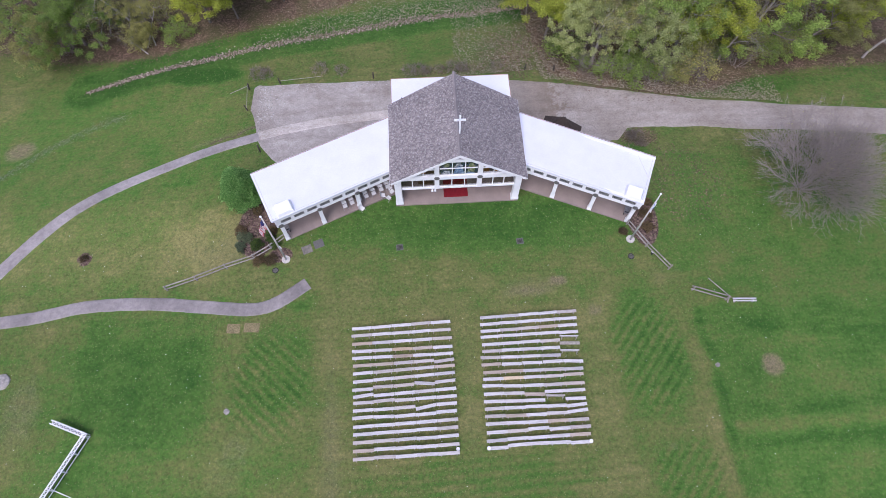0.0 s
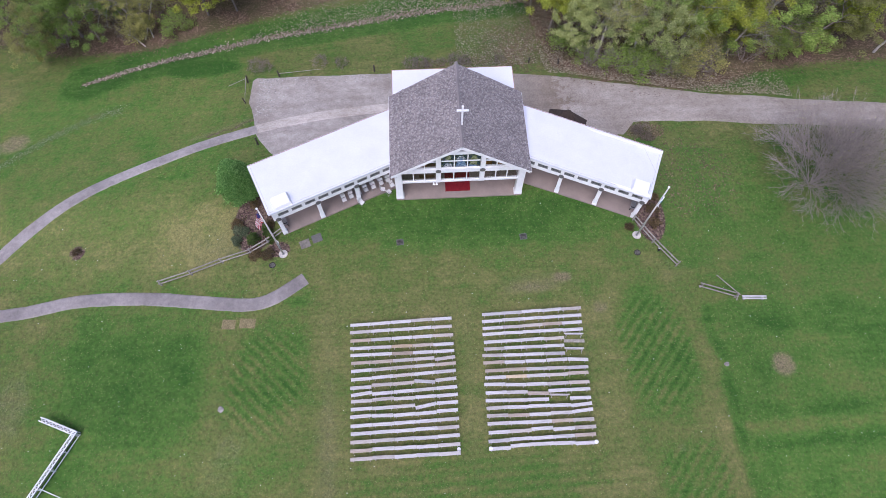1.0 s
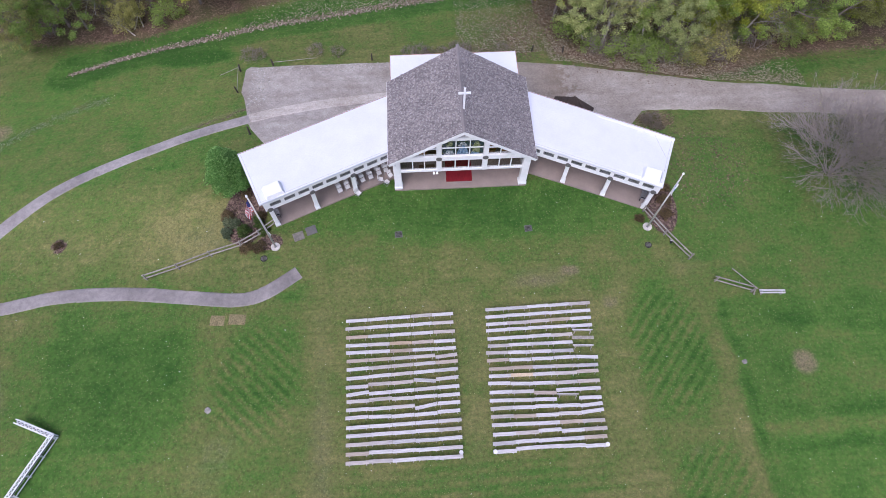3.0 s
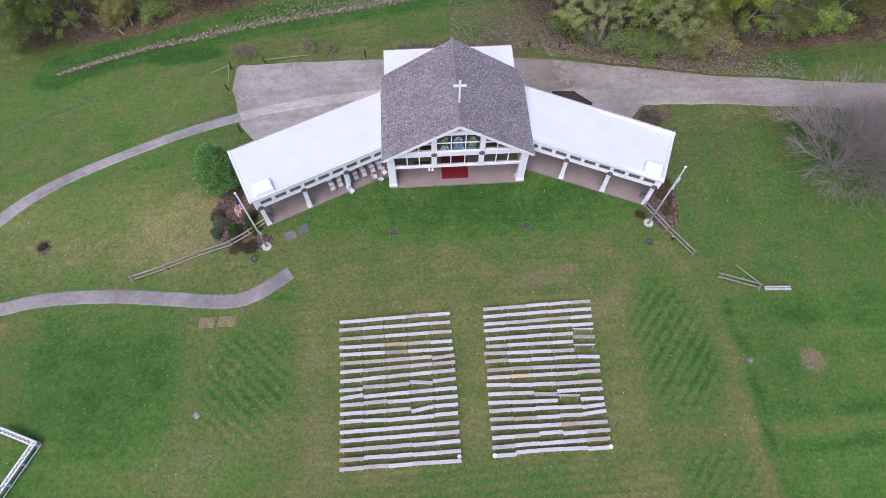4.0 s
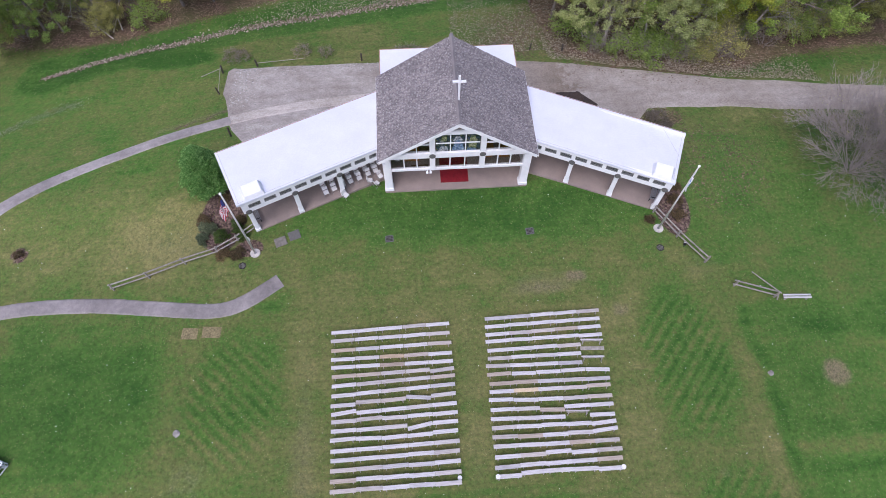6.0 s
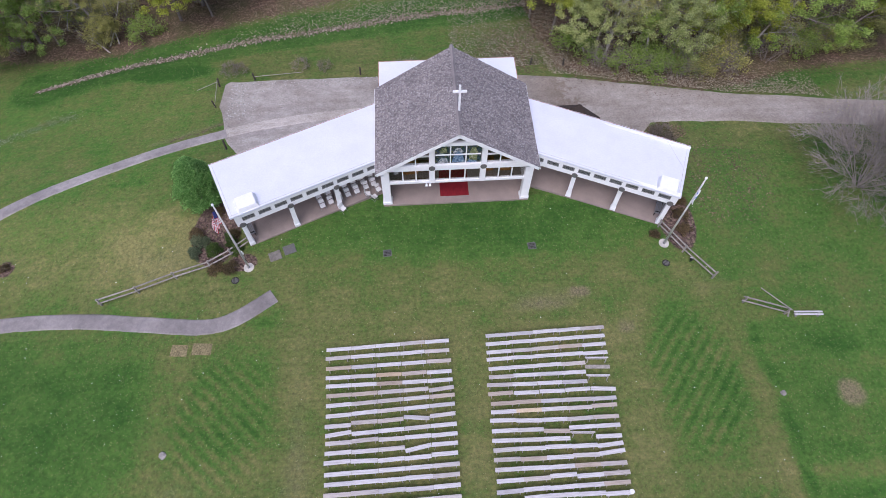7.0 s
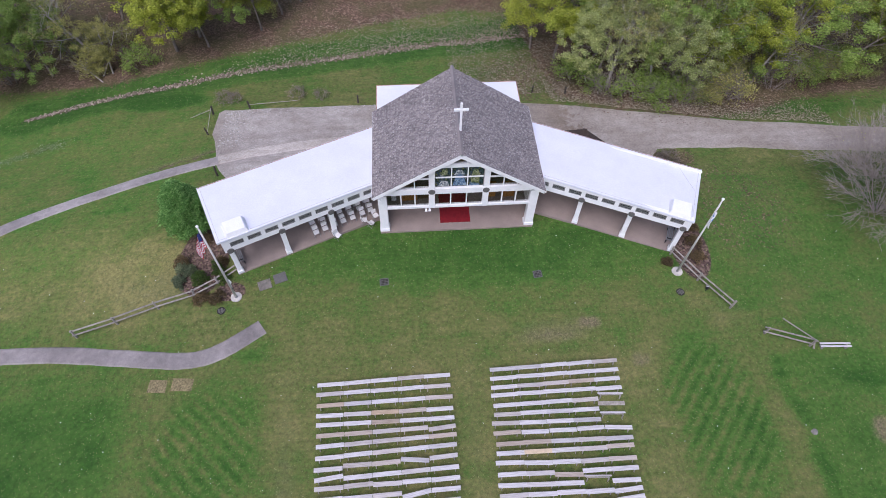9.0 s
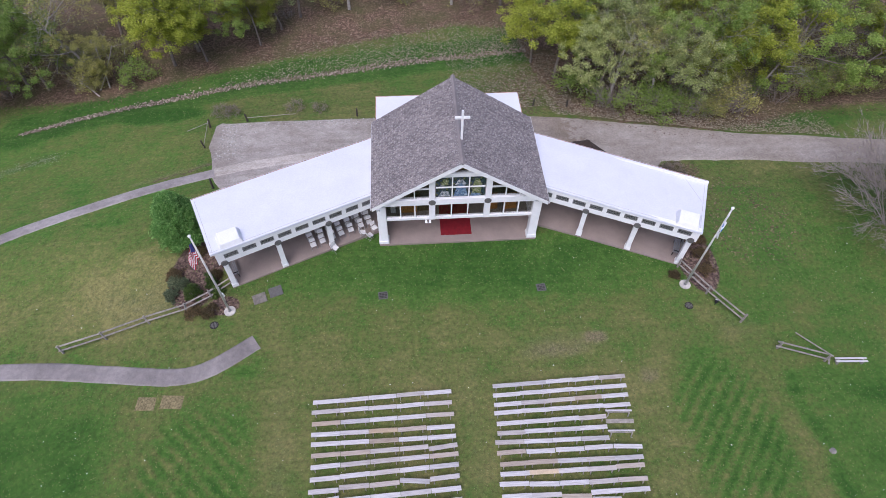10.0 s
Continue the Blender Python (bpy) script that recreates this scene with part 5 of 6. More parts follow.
flecks("fallen_leaves", 5000, lambda r: (r.uniform(1, 13.5), 19.2 + 11 * r.random() ** 1.2), 0.075, LITTERLEAF, "pale fallen leaves scattered behind the chapel")
flecks("fallen_leaves", 4500, roadside, 0.08, LITTERLEAF, "pale fallen leaves along the edge of the drive")
wx, wy = zip(*WOOD_EDGE)


def wood_floor(r):
    x = r.uniform(-58, 55)
    return (x, np.interp(x, wx, wy) + r.uniform(-1.5, 18))


flecks("leaf_litter", 16000, wood_floor, 0.075, leaf_material("brown_litter", (0.15, 0.10, 0.07), (0.30, 0.22, 0.165)), "brown fallen leaves on the woodland floor")


# ---- small roofed shelter behind the east wing ----
sh = thing("shelter", "small hut with a steep brown hipped shingle roof", "shed", m=pose(11.25, 7.5, gz(11.25, 7.5) - 0.45, 0, 0, -24))
part("wall", Mesh().box((0, 0, 1.2), (3.0, 1.1, 3.6)), DARKWOOD, sh, "brown boarded wall", 0.02)
part("roof", Mesh().add([(-2.0, -0.85, 2.9), (2.0, -0.85, 2.9), (2.0, 0.85, 2.9), (-2.0, 0.85, 2.9), (-0.15, 0, 4.55), (0.15, 0, 4.55), (-2.0, -0.85, 2.78), (2.0, -0.85, 2.78), (2.0, 0.85, 2.78), (-2.0, 0.85, 2.78)],
     [(0, 1, 5, 4), (1, 2, 5), (2, 3, 4, 5), (3, 0, 4), (0, 6, 7, 1), (1, 7, 8, 2), (2, 8, 9, 3), (3, 9, 6, 0), (9, 8, 7, 6)]), BROWNROOF, sh, "brown hipped shingle roof")
part("ridge_cap", Mesh().box((0, 0, 4.56), (0.34, 0.12, 0.04)), BROWNROOF, sh)


# ---- white lattice railing at the west edge ----
def lattice_rail(pts, label):
    r = thing("lattice_rail", label, "railing")
    for (ax, ay), (bx, by) in zip(pts, pts[1:]):
        a, b = Vector((ax, ay)), Vector((bx, by))
        L, ang = (b - a).length, math.degrees(math.atan2(by - ay, bx - ax))
        c = (a + b) / 2
        z = gz(c.x, c.y)
        q = pose(c.x, c.y, z, 0, 0, ang)
        for s in (-1, 1):
            part("top_rail", Mesh().box((0, s * 0.15, 0.86), (L + 0.3, 0.085, 0.06)), WHITE, r, "", 0.006, m=q)
            part("lower_rail", Mesh().box((0, s * 0.15, 0.2), (L + 0.2, 0.06, 0.06)), WHITE, r, m=q)
        part("tray", Mesh().box((0, 0, 0.62), (L + 0.2, 0.27, 0.03)), SLATE, r, "dark tray", m=q)
        n = int(L / 0.17)
        for k in range(n):
            x = -L / 2 + (k + 0.5) * L / n
            part("slat", Mesh().box((x, 0, 0.86), (0.3, 0.05, 0.035), rz=55 if k % 2 else -55), WHITE, r, m=q)
        for k in range(int(L / 1.5) + 1):
            x = -L / 2 + L * k / int(L / 1.5)
            for s in (-1, 1):
                part("leg", Mesh().box((x, s * 0.15, 0.42), (0.08, 0.08, 0.84)), WHITE, r, m=q)
    return r


lattice_rail([(-36.4, -19.66), (-33.43, -20.9), (-36.3, -26.5)], "white L-shaped lattice-topped railing on the lawn")
handrail = thing("handrail", "thin white rail joining the lattice railing", "railing", m=pose(0, 0, 0))
part("rail", Mesh().tube((-35.3, -25.1, gz(-35.3, -25.1) + 0.75), (-32.4, -26.3, gz(-32.4, -26.3) + 0.7), 0.035, 0.035, 8), WHITE, handrail)
part("post", Mesh().tube((-32.4, -26.3, gz(-32.4, -26.3)), (-32.4, -26.3, gz(-32.4, -26.3) + 0.75), 0.035, 0.035, 8), WHITE, handrail)

# old posts and wire round the turning place
for k, (x, y, h) in enumerate(((-23.8, 19.0, 1.2), (-23.6, 15.5, 1.1), (-21.1, 8.4, 1.2), (-20.1, 19.6, 1.1), (-8.9, 19.8, 1.0), (9.3, 19.4, 1.0), (12.7, 18.9, 1.0))):
    p = thing("fence_post", "short dark weathered post by the gravel", "post", "posts by the gravel", pose(x, y, gz(x, y), 4 * math.sin(k * 2), 5 * math.cos(k * 3), 30 * k))
    part("shaft", Mesh().box((0, 0, h / 2 - 0.05), (0.16, 0.15, h), top=0.9), OLDPOST, p, "", 0.015)
for (a, b, h) in (((-23.8, 19.0), (-23.6, 15.3), 0.9), ((-20.1, 19.6), (-15.2, 20.3), 0.5), ((-23.8, 19), (-26.0, 18.4), 0.7)):
    w = thing("wire", "pale rail strung between old posts", "fence rail", "rails by the gravel")
    part("strand", Mesh().tube((*a, gz(*a) + h), (*b, gz(*b) + 0.25), 0.035, 0.03, 6), RAILWOOD, w)

for x in (-21.4, -19.81):
    tagged(part("straw_mat", Mesh().box((0, 0, 0), (1.44, 0.9, 0.03)), STRAW, None, "", 0.01, m=pose(x, -12.16, gz(x, -12.16) + 0.012, 0, 0, -4)), "flat square of tan straw matting on the grass", "mat", "straw mats")


# ---- trees and shrubs ----
def grow(seed, height, spread, forks, levels, lean=(0, 0), stems=1, r0=0.22, droop=0.1, start=0.3, wobble=0.25):
    """Branches as (from, to, radius, radius, level) and the ends of the twigs."""
    g = random.Random(seed)
    segs, tips = [], []

    def limb(p, d, length, r, level):
        n = 3 if level < levels else 2
        pts = [p]
        for k in range(n):
            d = (d + Vector((g.gauss(0, wobble), g.gauss(0, wobble), g.gauss(0, wobble) * 0.6 + 0.10 - droop * level * 0.25)) * 0.5).normalized()
            q = p + d * (length / n)
            ra, rb = r * (1 - 0.45 * k / n), r * (1 - 0.45 * (k + 1) / n)
            segs.append((p, q, ra, rb, level))
            pts.append(q)
            p = q
            if level < levels and (k > 0 or level > 0):
                for j in range(forks[min(level, len(forks) - 1)]):
                    side = Vector((g.gauss(0, 1), g.gauss(0, 1), g.gauss(0, 0.6)))
                    side = (side - d * side.dot(d)).normalized()
                    nd = (d * g.uniform(0.25, 0.8) + side * spread).normalized()
                    limb(q if j else pts[-2].lerp(q, g.random()), nd, length * g.uniform(0.5, 0.78), rb * g.uniform(0.45, 0.7), level + 1)
        if level >= levels - 1:
            tips.append((p, level))
    for s in range(stems):
        a = 6.28 * s / stems + g.random()
        out = Vector((math.cos(a), math.sin(a), 0)) * (0.0 if stems == 1 else g.uniform(0.35, 0.9) if stems < 9 else g.uniform(0.1, 1.15))
        d = (Vector((lean[0], lean[1], 1)) + out).normalized()
        base = Vector((0.25 * out.x, 0.25 * out.y, -0.3))
        top = base + d * height * start
        segs.append((base, top, r0 * 1.25, r0, 0))
        limb(top, d, height * 0.55, r0, 0)
    return segs, tips


def branch_mesh(name, segs, material, thin=0.012):
    m = Mesh()
    for a, b, ra, rb, lv in segs:
        m.tube(a, b, max(ra, thin), max(rb, thin * 0.7), 7 if lv == 0 else (5 if lv == 1 else 3), False)
    return m.data(name, material, 0, True)


def leaf_mesh(name, centres, per, radius, size, material, seed, flat=1.0, slim=0.6):
    """Many small folded leaves in uneven clumps."""
    r = np.random.RandomState(seed)
    c = np.repeat(np.array(centres), per, axis=0)
    n = len(c)
    d = r.normal(size=(n, 3))
    d /= np.linalg.norm(d, axis=1)[:, None]
    c = c + d * (radius * r.uniform(0.1, 1, n) ** 0.6)[:, None] * np.array([1, 1, 0.75 * flat])
    a = r.normal(size=(n, 3))
    a[:, 2] *= 0.45
    a /= np.linalg.norm(a, axis=1)[:, None]
    up = np.array([0, 0, 1.0]) + r.normal(size=(n, 3)) * 0.55
    b = np.cross(up, a)
    b /= np.linalg.norm(b, axis=1)[:, None]
    s = size * r.uniform(0.6, 1.35, n)[:, None]
    v = np.stack([c - a * s, c - b * s * slim, c + a * s, c + b * s * slim], 1).reshape(-1, 3)
    me = bpy.data.meshes.new(name)
    f = np.arange(4 * n).reshape(-1, 4)
    me.from_pydata(v.tolist(), [], f.tolist())
    me.materials.append(material)
    return me


def tree_kind(seed, height, leaf, per, size, label, radius=0.62, keep=0.85, bark=BARK, spread=0.95):
    segs, tips = grow(seed, height, spread, (2, 2, 2), 3, r0=0.016 * height, start=0.13)
    g = random.Random(seed)
    cs = [p for p, lv in tips if g.random() < keep and p.z > height * 0.1]
    per = max(2, int(per / len(cs)))
    t = thing("tree", label, "tree", "trees of the wood", pose(0, 0, -200))
    part("trunk", branch_mesh("trunk", segs, bark), None, t)
    tagged(part("crown", leaf_mesh("crown", cs, per, radius, size, leaf, seed), None, t), kind="stuff")
    return t, len(cs)


def place(t, x, y, turn, scale=1.0):
    c = copy_thing(t, pose(0, 0, 0))
    c.matrix_basis = pose(x, y, gz(x, y) - 0.1, 0, 0, turn) @ Matrix.Scale(scale, 4)
    return c


KINDS = {}
for key, args in dict(yellow=(21, 11, LEAF_YELLOW, 19000, 0.095, "broad tree in bright yellow-green spring leaf"), green=(22, 12, LEAF_GREEN, 19000, 0.095, "tall tree in fresh green spring leaf"),
                      olive=(23, 11, LEAF_OLIVE, 15000, 0.085, "thinly leafed olive-brown budding tree"), pale=(24, 12, LEAF_PALE, 17000, 0.085, "pale grey-green tree with thin new leaves"),
                      sparse=(25, 12, LEAF_OLIVE, 3500, 0.085, "nearly bare grey-brown woodland tree", 0.8, 0.8, PALEBARK), lime=(26, 9, LEAF_YELLOW, 17000, 0.09, "smaller lime-green tree at the wood edge")).items():
    KINDS[key], count = tree_kind(*args)

trnd = random.Random(8)
WOOD = (("sparse", 17.4, 22.0, 0.75), ("sparse", 25.0, 22.6, 0.75), ("sparse", 33.0, 21.8, 0.75), ("sparse", 19.0, 27.0, 1.0), ("sparse", 28.4, 24.4, 0.95), ("yellow", 12.6, 27.0, 0.95), ("lime", 10.6, 30.5, 0.9), ("pale", 16.4, 23.0, 0.75), ("pale", 19.6, 24.0, 0.9), ("sparse", 21.5, 21.2, 0.7), ("pale", 23.4, 22.0, 0.8), ("green", 26.0, 25.6, 0.95),
        ("lime", 27.4, 21.3, 0.8), ("yellow", 31.0, 23.2, 0.95), ("olive", 29.5, 27.5, 1.0), ("green", 35.6, 23.4, 1.0), ("yellow", 34.0, 28.0, 1.0), ("sparse", 38.6, 26.5, 1.0), ("olive", 43.0, 22.8, 0.85),
        ("yellow", 46.5, 25.0, 0.9), ("sparse", 41.5, 30.5, 1.0), ("pale", 20.5, 30.0, 1.0), ("green", 15.8, 32.0, 0.95), ("yellow", 25.0, 32.5, 1.05), ("sparse", 31.0, 34.0, 1.1), ("olive", 39.0, 36.0, 1.1),
        ("green", 47.5, 32.0, 1.1), ("sparse", 14.0, 38.5, 1.0), ("olive", 21.0, 38.0, 1.1), ("yellow", 53.0, 28.0, 1.0), ("sparse", 27.5, 41.0, 1.1), ("olive", 36.0, 43.0, 1.1), ("sparse", 50.5, 21.0, 0.8), ("olive", 45.0, 42.0, 1.1),
        ("green", -47.0, 32.2, 0.9), ("olive", -52.0, 30.0, 0.9), ("sparse", -43.5, 36.5, 1.0), ("sparse", -40.5, 34.0, 0.85), ("yellow", -30.5, 34.0, 0.95), ("lime", -26.8, 34.2, 0.95), ("yellow", -33.5, 38.5, 1.0),
        ("lime", -20.8, 36.5, 0.85), ("olive", -38.0, 40.0, 1.0), ("green", -53.0, 37.0, 1.0), ("sparse", -48.0, 41.0, 1.1), ("sparse", -25.5, 41.5, 1.0), ("pale", -16.5, 42.0, 0.8), ("sparse", -10.5, 43.5, 0.9),
        ("olive", -4.0, 45.5, 0.9), ("sparse", 2.5, 43.5, 0.85), ("green", 8.6, 42.5, 0.9), ("olive", -31.0, 46.0, 1.1), ("sparse", -19.0, 48.0, 1.0), ("olive", -42.0, 47.0, 1.1), ("sparse", -58.0, 43.0, 1.0), ("green", -60.0, 33.0, 0.9), ("green", -44.6, 31.6, 0.75), ("olive", -40.0, 31.4, 0.6), ("yellow", -28.2, 36.4, 1.05), ("green", -23.6, 38.6, 0.9), ("olive", -18.6, 39.5, 0.7))
for key, x, y, s in WOOD:
    place(KINDS[key], x, y - (2.0 if x > 11 else 2.0), trnd.uniform(0, 360), s * trnd.uniform(0.92, 1.08))
for t in KINDS.values():
    for o in (*t.children_recursive, t):
        bpy.data.objects.remove(o)


# undergrowth: bare grey brush and low leafy shrubs at the wood edge
def shrub_kind(seed, height, stems, name, label, category, leaf=None, per=0, size=0.06, radius=0.3, bark=TWIG, levels=2, r0=0.02, group="brush at the wood edge"):
    segs, tips = grow(seed, height, 0.8, (2, 2), levels, stems=stems, r0=r0, start=0.25, wobble=0.35)
    t = thing(name, label, category, group, pose(0, 0, -200))
    tagged(part("branchwork", branch_mesh("branchwork", segs, bark, 0.008), None, t), kind="stuff")
    if leaf:
        tagged(part("leaves", leaf_mesh("leaves", [p for p, lv in tips], per, radius, size, leaf, seed), None, t), kind="stuff")
    return t


brush = shrub_kind(31, 2.6, 7, "brush", "tangle of bare grey brush under the trees", "shrub", r0=0.03)
leafy = shrub_kind(32, 2.4, 6, "brush", "low undergrowth shrub just coming into leaf", "shrub", LEAF_OLIVE, 9, 0.08, 0.45)
green_b = shrub_kind(33, 2.2, 6, "brush", "green undergrowth shrub beneath the trees", "shrub", LEAF_GREEN, 12, 0.08, 0.4)
brown_b = shrub_kind(34, 1.3, 8, "shrub", "low brown twiggy shrub by the gravel", "shrub", DRYTWIG, 3, 0.04, 0.25, group="shrubs by the gravel")
for k in range(56):
    x = trnd.uniform(13.5, 46)
    y = np.interp(x, wx, wy) + trnd.uniform(2.6, 7.0)
    place(trnd.choice((brush, brush, leafy, green_b)), x, y, trnd.uniform(0, 360), trnd.uniform(0.6, 1.3))
for k in range(26):
    x = trnd.uniform(-56, -34)
    y = np.interp(x, wx, wy) + trnd.uniform(2.0, 10.0)
    place(trnd.choice((brush, leafy, green_b)), x, y, trnd.uniform(0, 360), trnd.uniform(0.6, 1.2))
for k in range(16):
    x = trnd.uniform(-33, 10)
    place(trnd.choice((brush, leafy)), x, np.interp(x, wx, wy) + trnd.uniform(5.0, 12.0), trnd.uniform(0, 360), trnd.uniform(0.5, 1.0))
for x, y, s in ((-4.6, 20.6, 0.9), (-3.4, 20.4, 1.0), (0.6, 20.7, 0.9), (1.8, 20.4, 0.8), (20.2, 7.9, 0.6), (19.4, 7.9, 0.6), (-23.0, 21.5, 1.0), (-21.9, 21.3, 0.9), (-15.3, 21.6, 0.95), (-12.9, 21.2, 0.8), (-2.5, 20.5, 0.7), (-0.8, 20.6, 0.6), (6.0, 20.3, 0.7)):
    place(brown_b, x, y, trnd.uniform(0, 360), s)
for t in (brush, leafy, green_b, brown_b):
    for o in (*t.children_recursive, t):
        bpy.data.objects.remove(o)

# fallen pale limbs
for x, y, a, L in ((-38.5, 28.2, 65, 5.0), (-37.2, 28.5, 110, 5.5), (-40.8, 29.0, 80, 4.5), (-37.8, 27.2, 150, 2.5), (15.5, 20.8, 100, 3.5), (17.2, 20.0, 60, 3.0), (21, 22, 40, 3.5), (18.8, 23, 80, 3.5)):
    g = thing("fallen_limb", "pale dead limb leaning at the wood edge", "branch", "dead limbs")
    segs, tips = grow(int(40 + x * 3 + y), L * 1.2, 0.7, (1, 1), 2, lean=(1.4 * math.cos(radians(a)), 1.4 * math.sin(radians(a))), r0=0.07, start=0.4)
    part("limb", branch_mesh("limb", segs, PALEBARK, 0.015), None, g)
    g.matrix_basis = pose(x, y, gz(x, y))

# the bare tree on the east lawn
segs, tips = grow(77, 8.8, 0.42, (2, 2, 2), 3, lean=(0.14, 0.1), stems=22, r0=0.05, start=0.14, wobble=0.13, droop=0.03)
bare = thing("bare_tree", "leafless grey tree with many spreading stems on the lawn", "tree", m=pose(35.2, -0.2, gz(35.2, -0.2)) @ Matrix.Scale(0.74, 4))
tagged(part("branchwork", branch_mesh("branchwork", segs, TWIG, 0.02), None, bare), kind="stuff")
g = random.Random(78)
tw = Mesh()
for p, lv in tips:
    for k in range(4):
        d = 0.4 * Vector((g.gauss(0, 0.7), g.gauss(0, 0.7), g.gauss(0.45, 0.4))) + 0.7 * (p - Vector((0.5, 0, 3))).normalized()
        tw.tube(p, p + d.normalized() * g.uniform(0.4, 1.0), 0.011, 0.006, 3, False)
tagged(part("twigwork", tw, TWIG, bare), kind="stuff")
tagged(part("buds", leaf_mesh("buds", [p for p, lv in tips][::3], 2, 0.5, 0.05, LEAF_OLIVE, 5), None, bare), kind="stuff")

# pine beside the west wing
segs, tips = grow(91, 4.6, 1.0, (4, 3), 2, r0=0.12, start=0.12, wobble=0.15, droop=0.2)
g = random.Random(92)
cs = []
for k in range(330):
    h = g.random() ** 0.85
    rad = 1.75 * (1 - h) ** 0.55 * (0.35 + 0.65 * min(1, h * 5)) * g.uniform(0.5, 1.2)
    a = g.uniform(0, 6.3)
    cs.append((rad * math.cos(a), rad * math.sin(a), 0.3 + 4.2 * h))
pine = thing("pine", "dense dark green pine beside the covered walk", "tree", m=pose(-21.5, 1.6, gz(-21.5, 1.6)) @ Matrix.Scale(1.15, 4))
part("trunk", Mesh().tube((0, 0, -0.2), (0.05, 0, 4.3), 0.14, 0.03, 8), BARK, pine)
m = Mesh()
for x, y, z in cs[::3]:
    m.tube((0.02, 0, max(0.2, z - 0.35)), (x, y, z), 0.03, 0.01, 4, False)
tagged(part("branchwork", m, BARK, pine), kind="stuff")
tagged(part("crown", leaf_mesh("crown", cs, 110, 0.4, 0.11, NEEDLE, 93, 1.0, 0.22), None, pine), kind="stuff")


def clump(x, y, r, h, mat, label, seed, n=40, per=60, size=0.05, name="shrub"):
    g = random.Random(seed)
    s = thing(name, label, "shrub", "shrubs of the flagpole beds", pose(x, y, gz(x, y)))
    cs = []
    m = Mesh()
    for k in range(n):
        a, q, t = g.uniform(0, 6.3), g.random() ** 0.5, g.random()
        w = r * q * (1 - 0.55 * t)
        cs.append((w * math.cos(a), w * math.sin(a), 0.08 + h * t * (1 - 0.35 * q * q)))
        m.tube((0.1 * w * math.cos(a), 0.1 * w * math.sin(a), 0), cs[-1], 0.014, 0.006, 4, False)
    tagged(part("branchwork", m, TWIG, s), kind="stuff")
    tagged(part("leaves", leaf_mesh("leaves", cs, per, 0.2 * r + 0.08, size, mat, seed), None, s), kind="stuff")


clump(-18.4, -5.5, 0.75, 0.6, BROWNLEAF, "low rusty brown shrub before the rail fence", 1, per=45)
clump(-19.6, -5.6, 0.75, 0.5, BROWNLEAF, "low rusty brown shrub before the rail fence", 2, per=45)
clump(-19.9, -3.9, 0.7, 1.1, BOXLEAF, "small dark green cone-shaped evergreen in the bed", 3)
clump(-18.6, -3.2, 0.5, 1.6, BOXLEAF, "narrow upright evergreen in the bed", 4)
clump(-18.2, -3.9, 0.5, 0.9, BOXLEAF, "small rounded evergreen in the bed", 5)
clump(-21.5, -3.9, 0.65, 0.45, DUSKLEAF, "spreading dark grey-green shrub in the mulch", 6)
clump(-21.5, -2.7, 0.7, 0.45, DUSKLEAF, "spreading dark grey-green shrub in the mulch", 7)
clump(18.6, -2.6, 0.75, 0.7, BROWNLEAF, "rounded rusty brown shrub in the mulch", 8, per=45)
clump(18.5, -4.0, 0.7, 0.6, BROWNLEAF, "rounded rusty brown shrub in the mulch", 9, per=45)
clump(16.0, -4.3, 0.5, 0.45, BROWNLEAF, "low rusty brown shrub beside the post", 10, per=40)
clump(18.9, -1.2, 0.6, 0.6, BROWNLEAF, "rounded rusty brown shrub in the mulch", 12, per=40)
clump(-37.3, -3.8, 0.5, 0.4, BROWNLEAF, "small round planting in the lawn", 11, 25, 25)
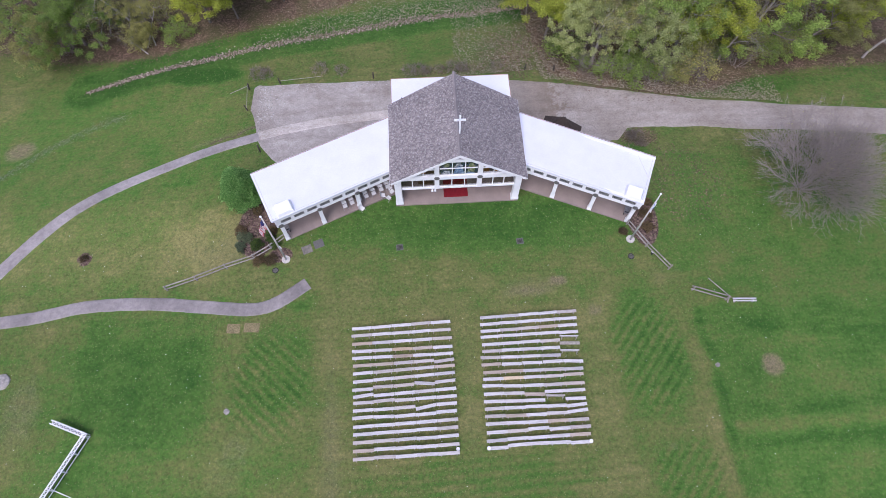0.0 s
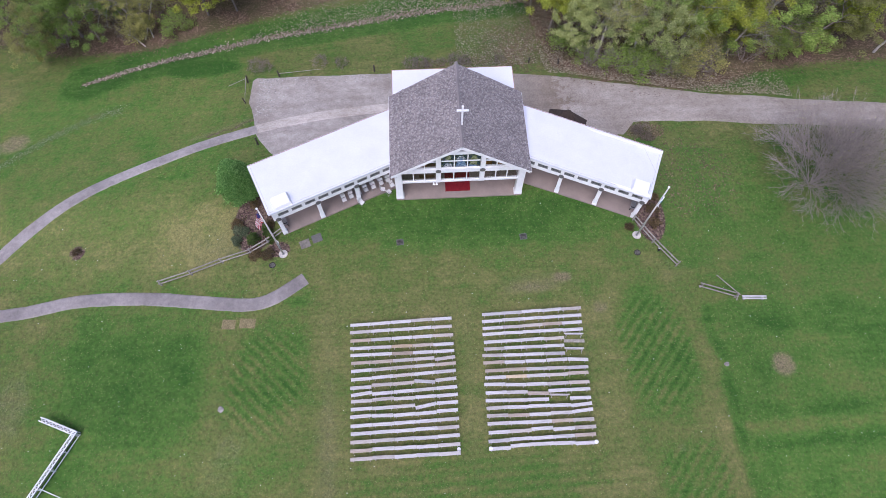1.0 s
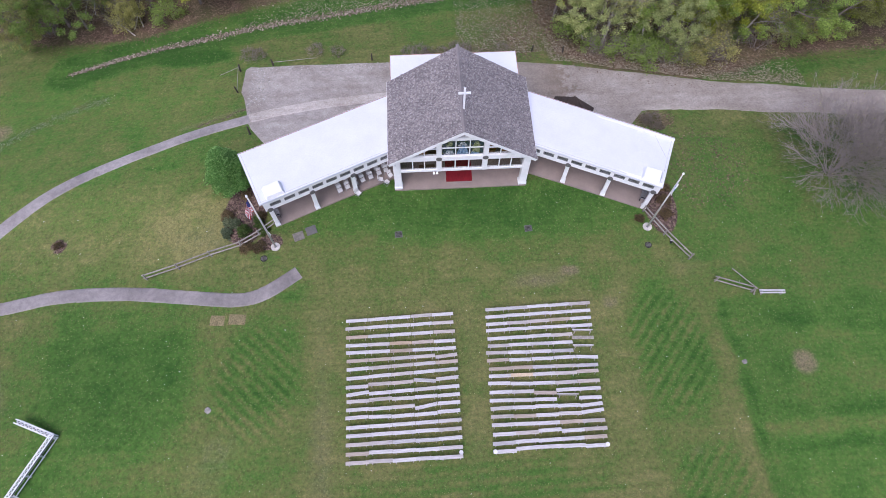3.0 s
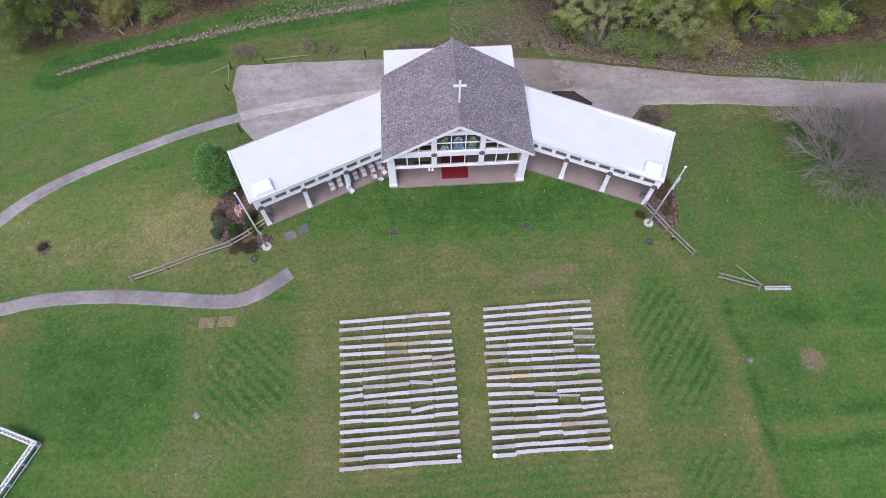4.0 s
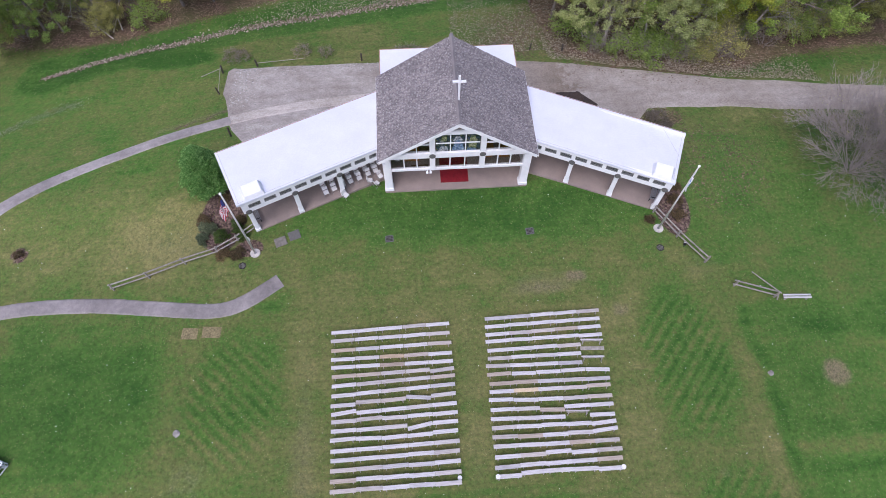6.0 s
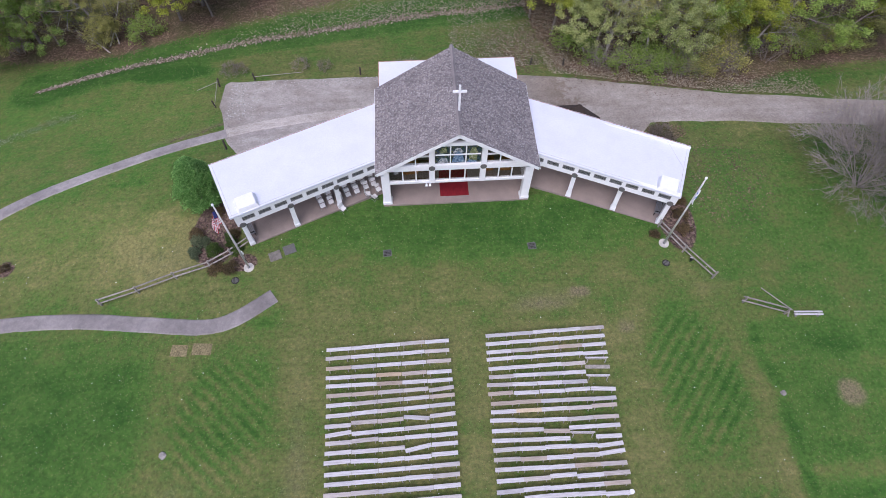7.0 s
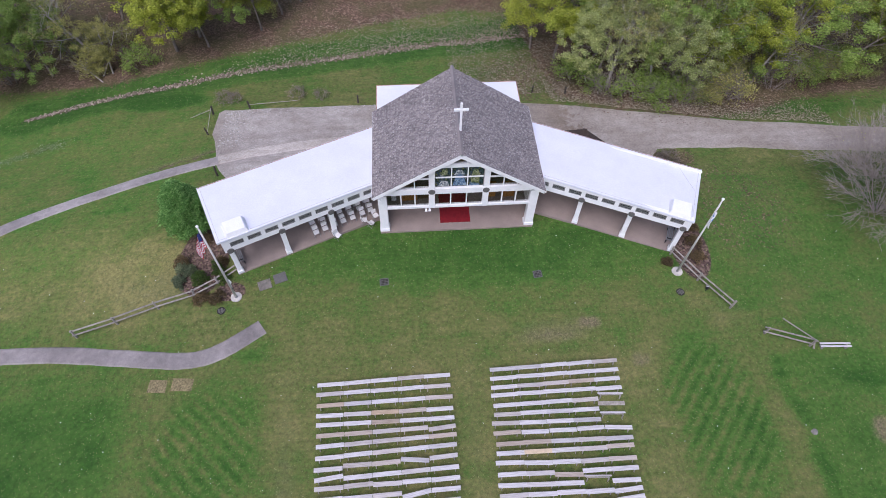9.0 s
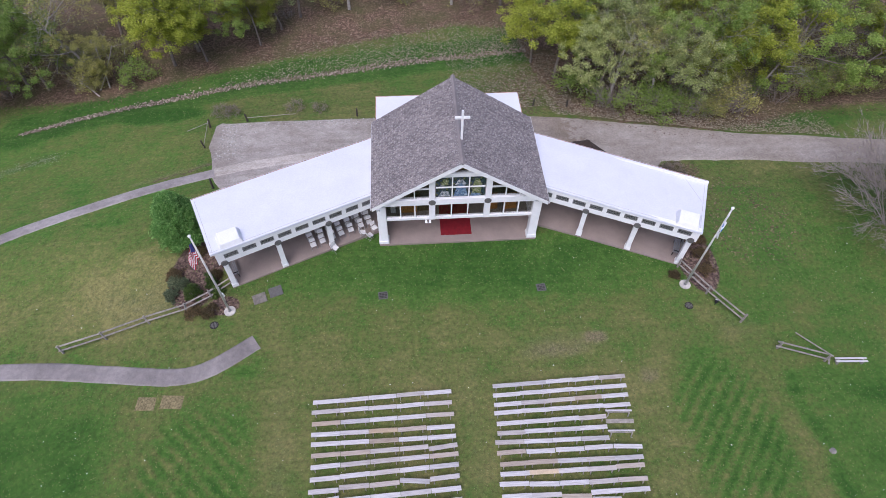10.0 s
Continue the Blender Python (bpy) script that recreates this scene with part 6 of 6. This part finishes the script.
clump(20.2, 6.6, 0.8, 0.3, DRYTWIG, "low brown weeds behind the east wing", 13, per=25)
clump(19.2, 7.4, 0.9, 0.3, DRYTWIG, "low brown weeds behind the east wing", 14, per=25)


# ---- short tufts in the lawn ----
def tufts(n, seed):
    r = np.random.RandomState(seed)
    x, y = r.uniform(-60, 48, n), r.uniform(-33, 31, n)
    ok = (y < np.interp(x, wx, wy)) & ~((x > -23.6) & (y < np.interp(x, *zip(*ROAD_TOP)) + 0.1) & (y > np.interp(x, *zip(*ROAD_LOW)) - 0.1))
    for line in PATHS:
        ok &= near_line(x, y, line) > 1.05
    x, y = x[ok], y[ok]
    n = len(x)
    a, s, h = r.uniform(0, 6.28, n), r.uniform(0.03, 0.07, n), r.uniform(0.01, 0.035, n)
    z = ground_z(x, y) - 0.25 * np.exp(-(near_line(x, y, CREEK) / 1.3) ** 2)
    c = np.stack([x, y, z + 0.004], -1)
    u = np.stack([np.cos(a), np.sin(a), 0 * a], -1) * s[:, None]
    w = np.stack([-np.sin(a), np.cos(a), 0 * a], -1) * (s * 0.45)[:, None]
    v = np.stack([c - u, c + w, c + u + np.stack([0 * h, 0 * h, h], -1), c - w], 1).reshape(-1, 3)
    me = bpy.data.meshes.new("grass_tufts")
    me.from_pydata(v.tolist(), [], np.arange(4 * n).reshape(-1, 4).tolist())
    me.materials.append(TUFT)
    tagged(new("grass_tufts", me), "short uneven tufts of grass in the lawn", "grass", kind="stuff")


TUFT = leaf_material("grass_blade", (0.15, 0.185, 0.065), (0.30, 0.31, 0.14))
tufts(110000, 4)
clump(-21.6, -2.2, 0.8, 0.6, BROWNLEAF, "spreading grey-brown shrub in the mulch", 15, per=35)
clump(-20.9, -3.0, 0.7, 0.6, DUSKLEAF, "spreading dark grey-green shrub in the mulch", 16, per=40)
clump(-18.6, -2.3, 0.5, 0.6, BROWNLEAF, "low brown shrub in the mulch bed", 17, per=25)
clump(-20.2, 0.0, 0.6, 0.45, BROWNLEAF, "low brown shrub in the mulch bed", 18, per=20)
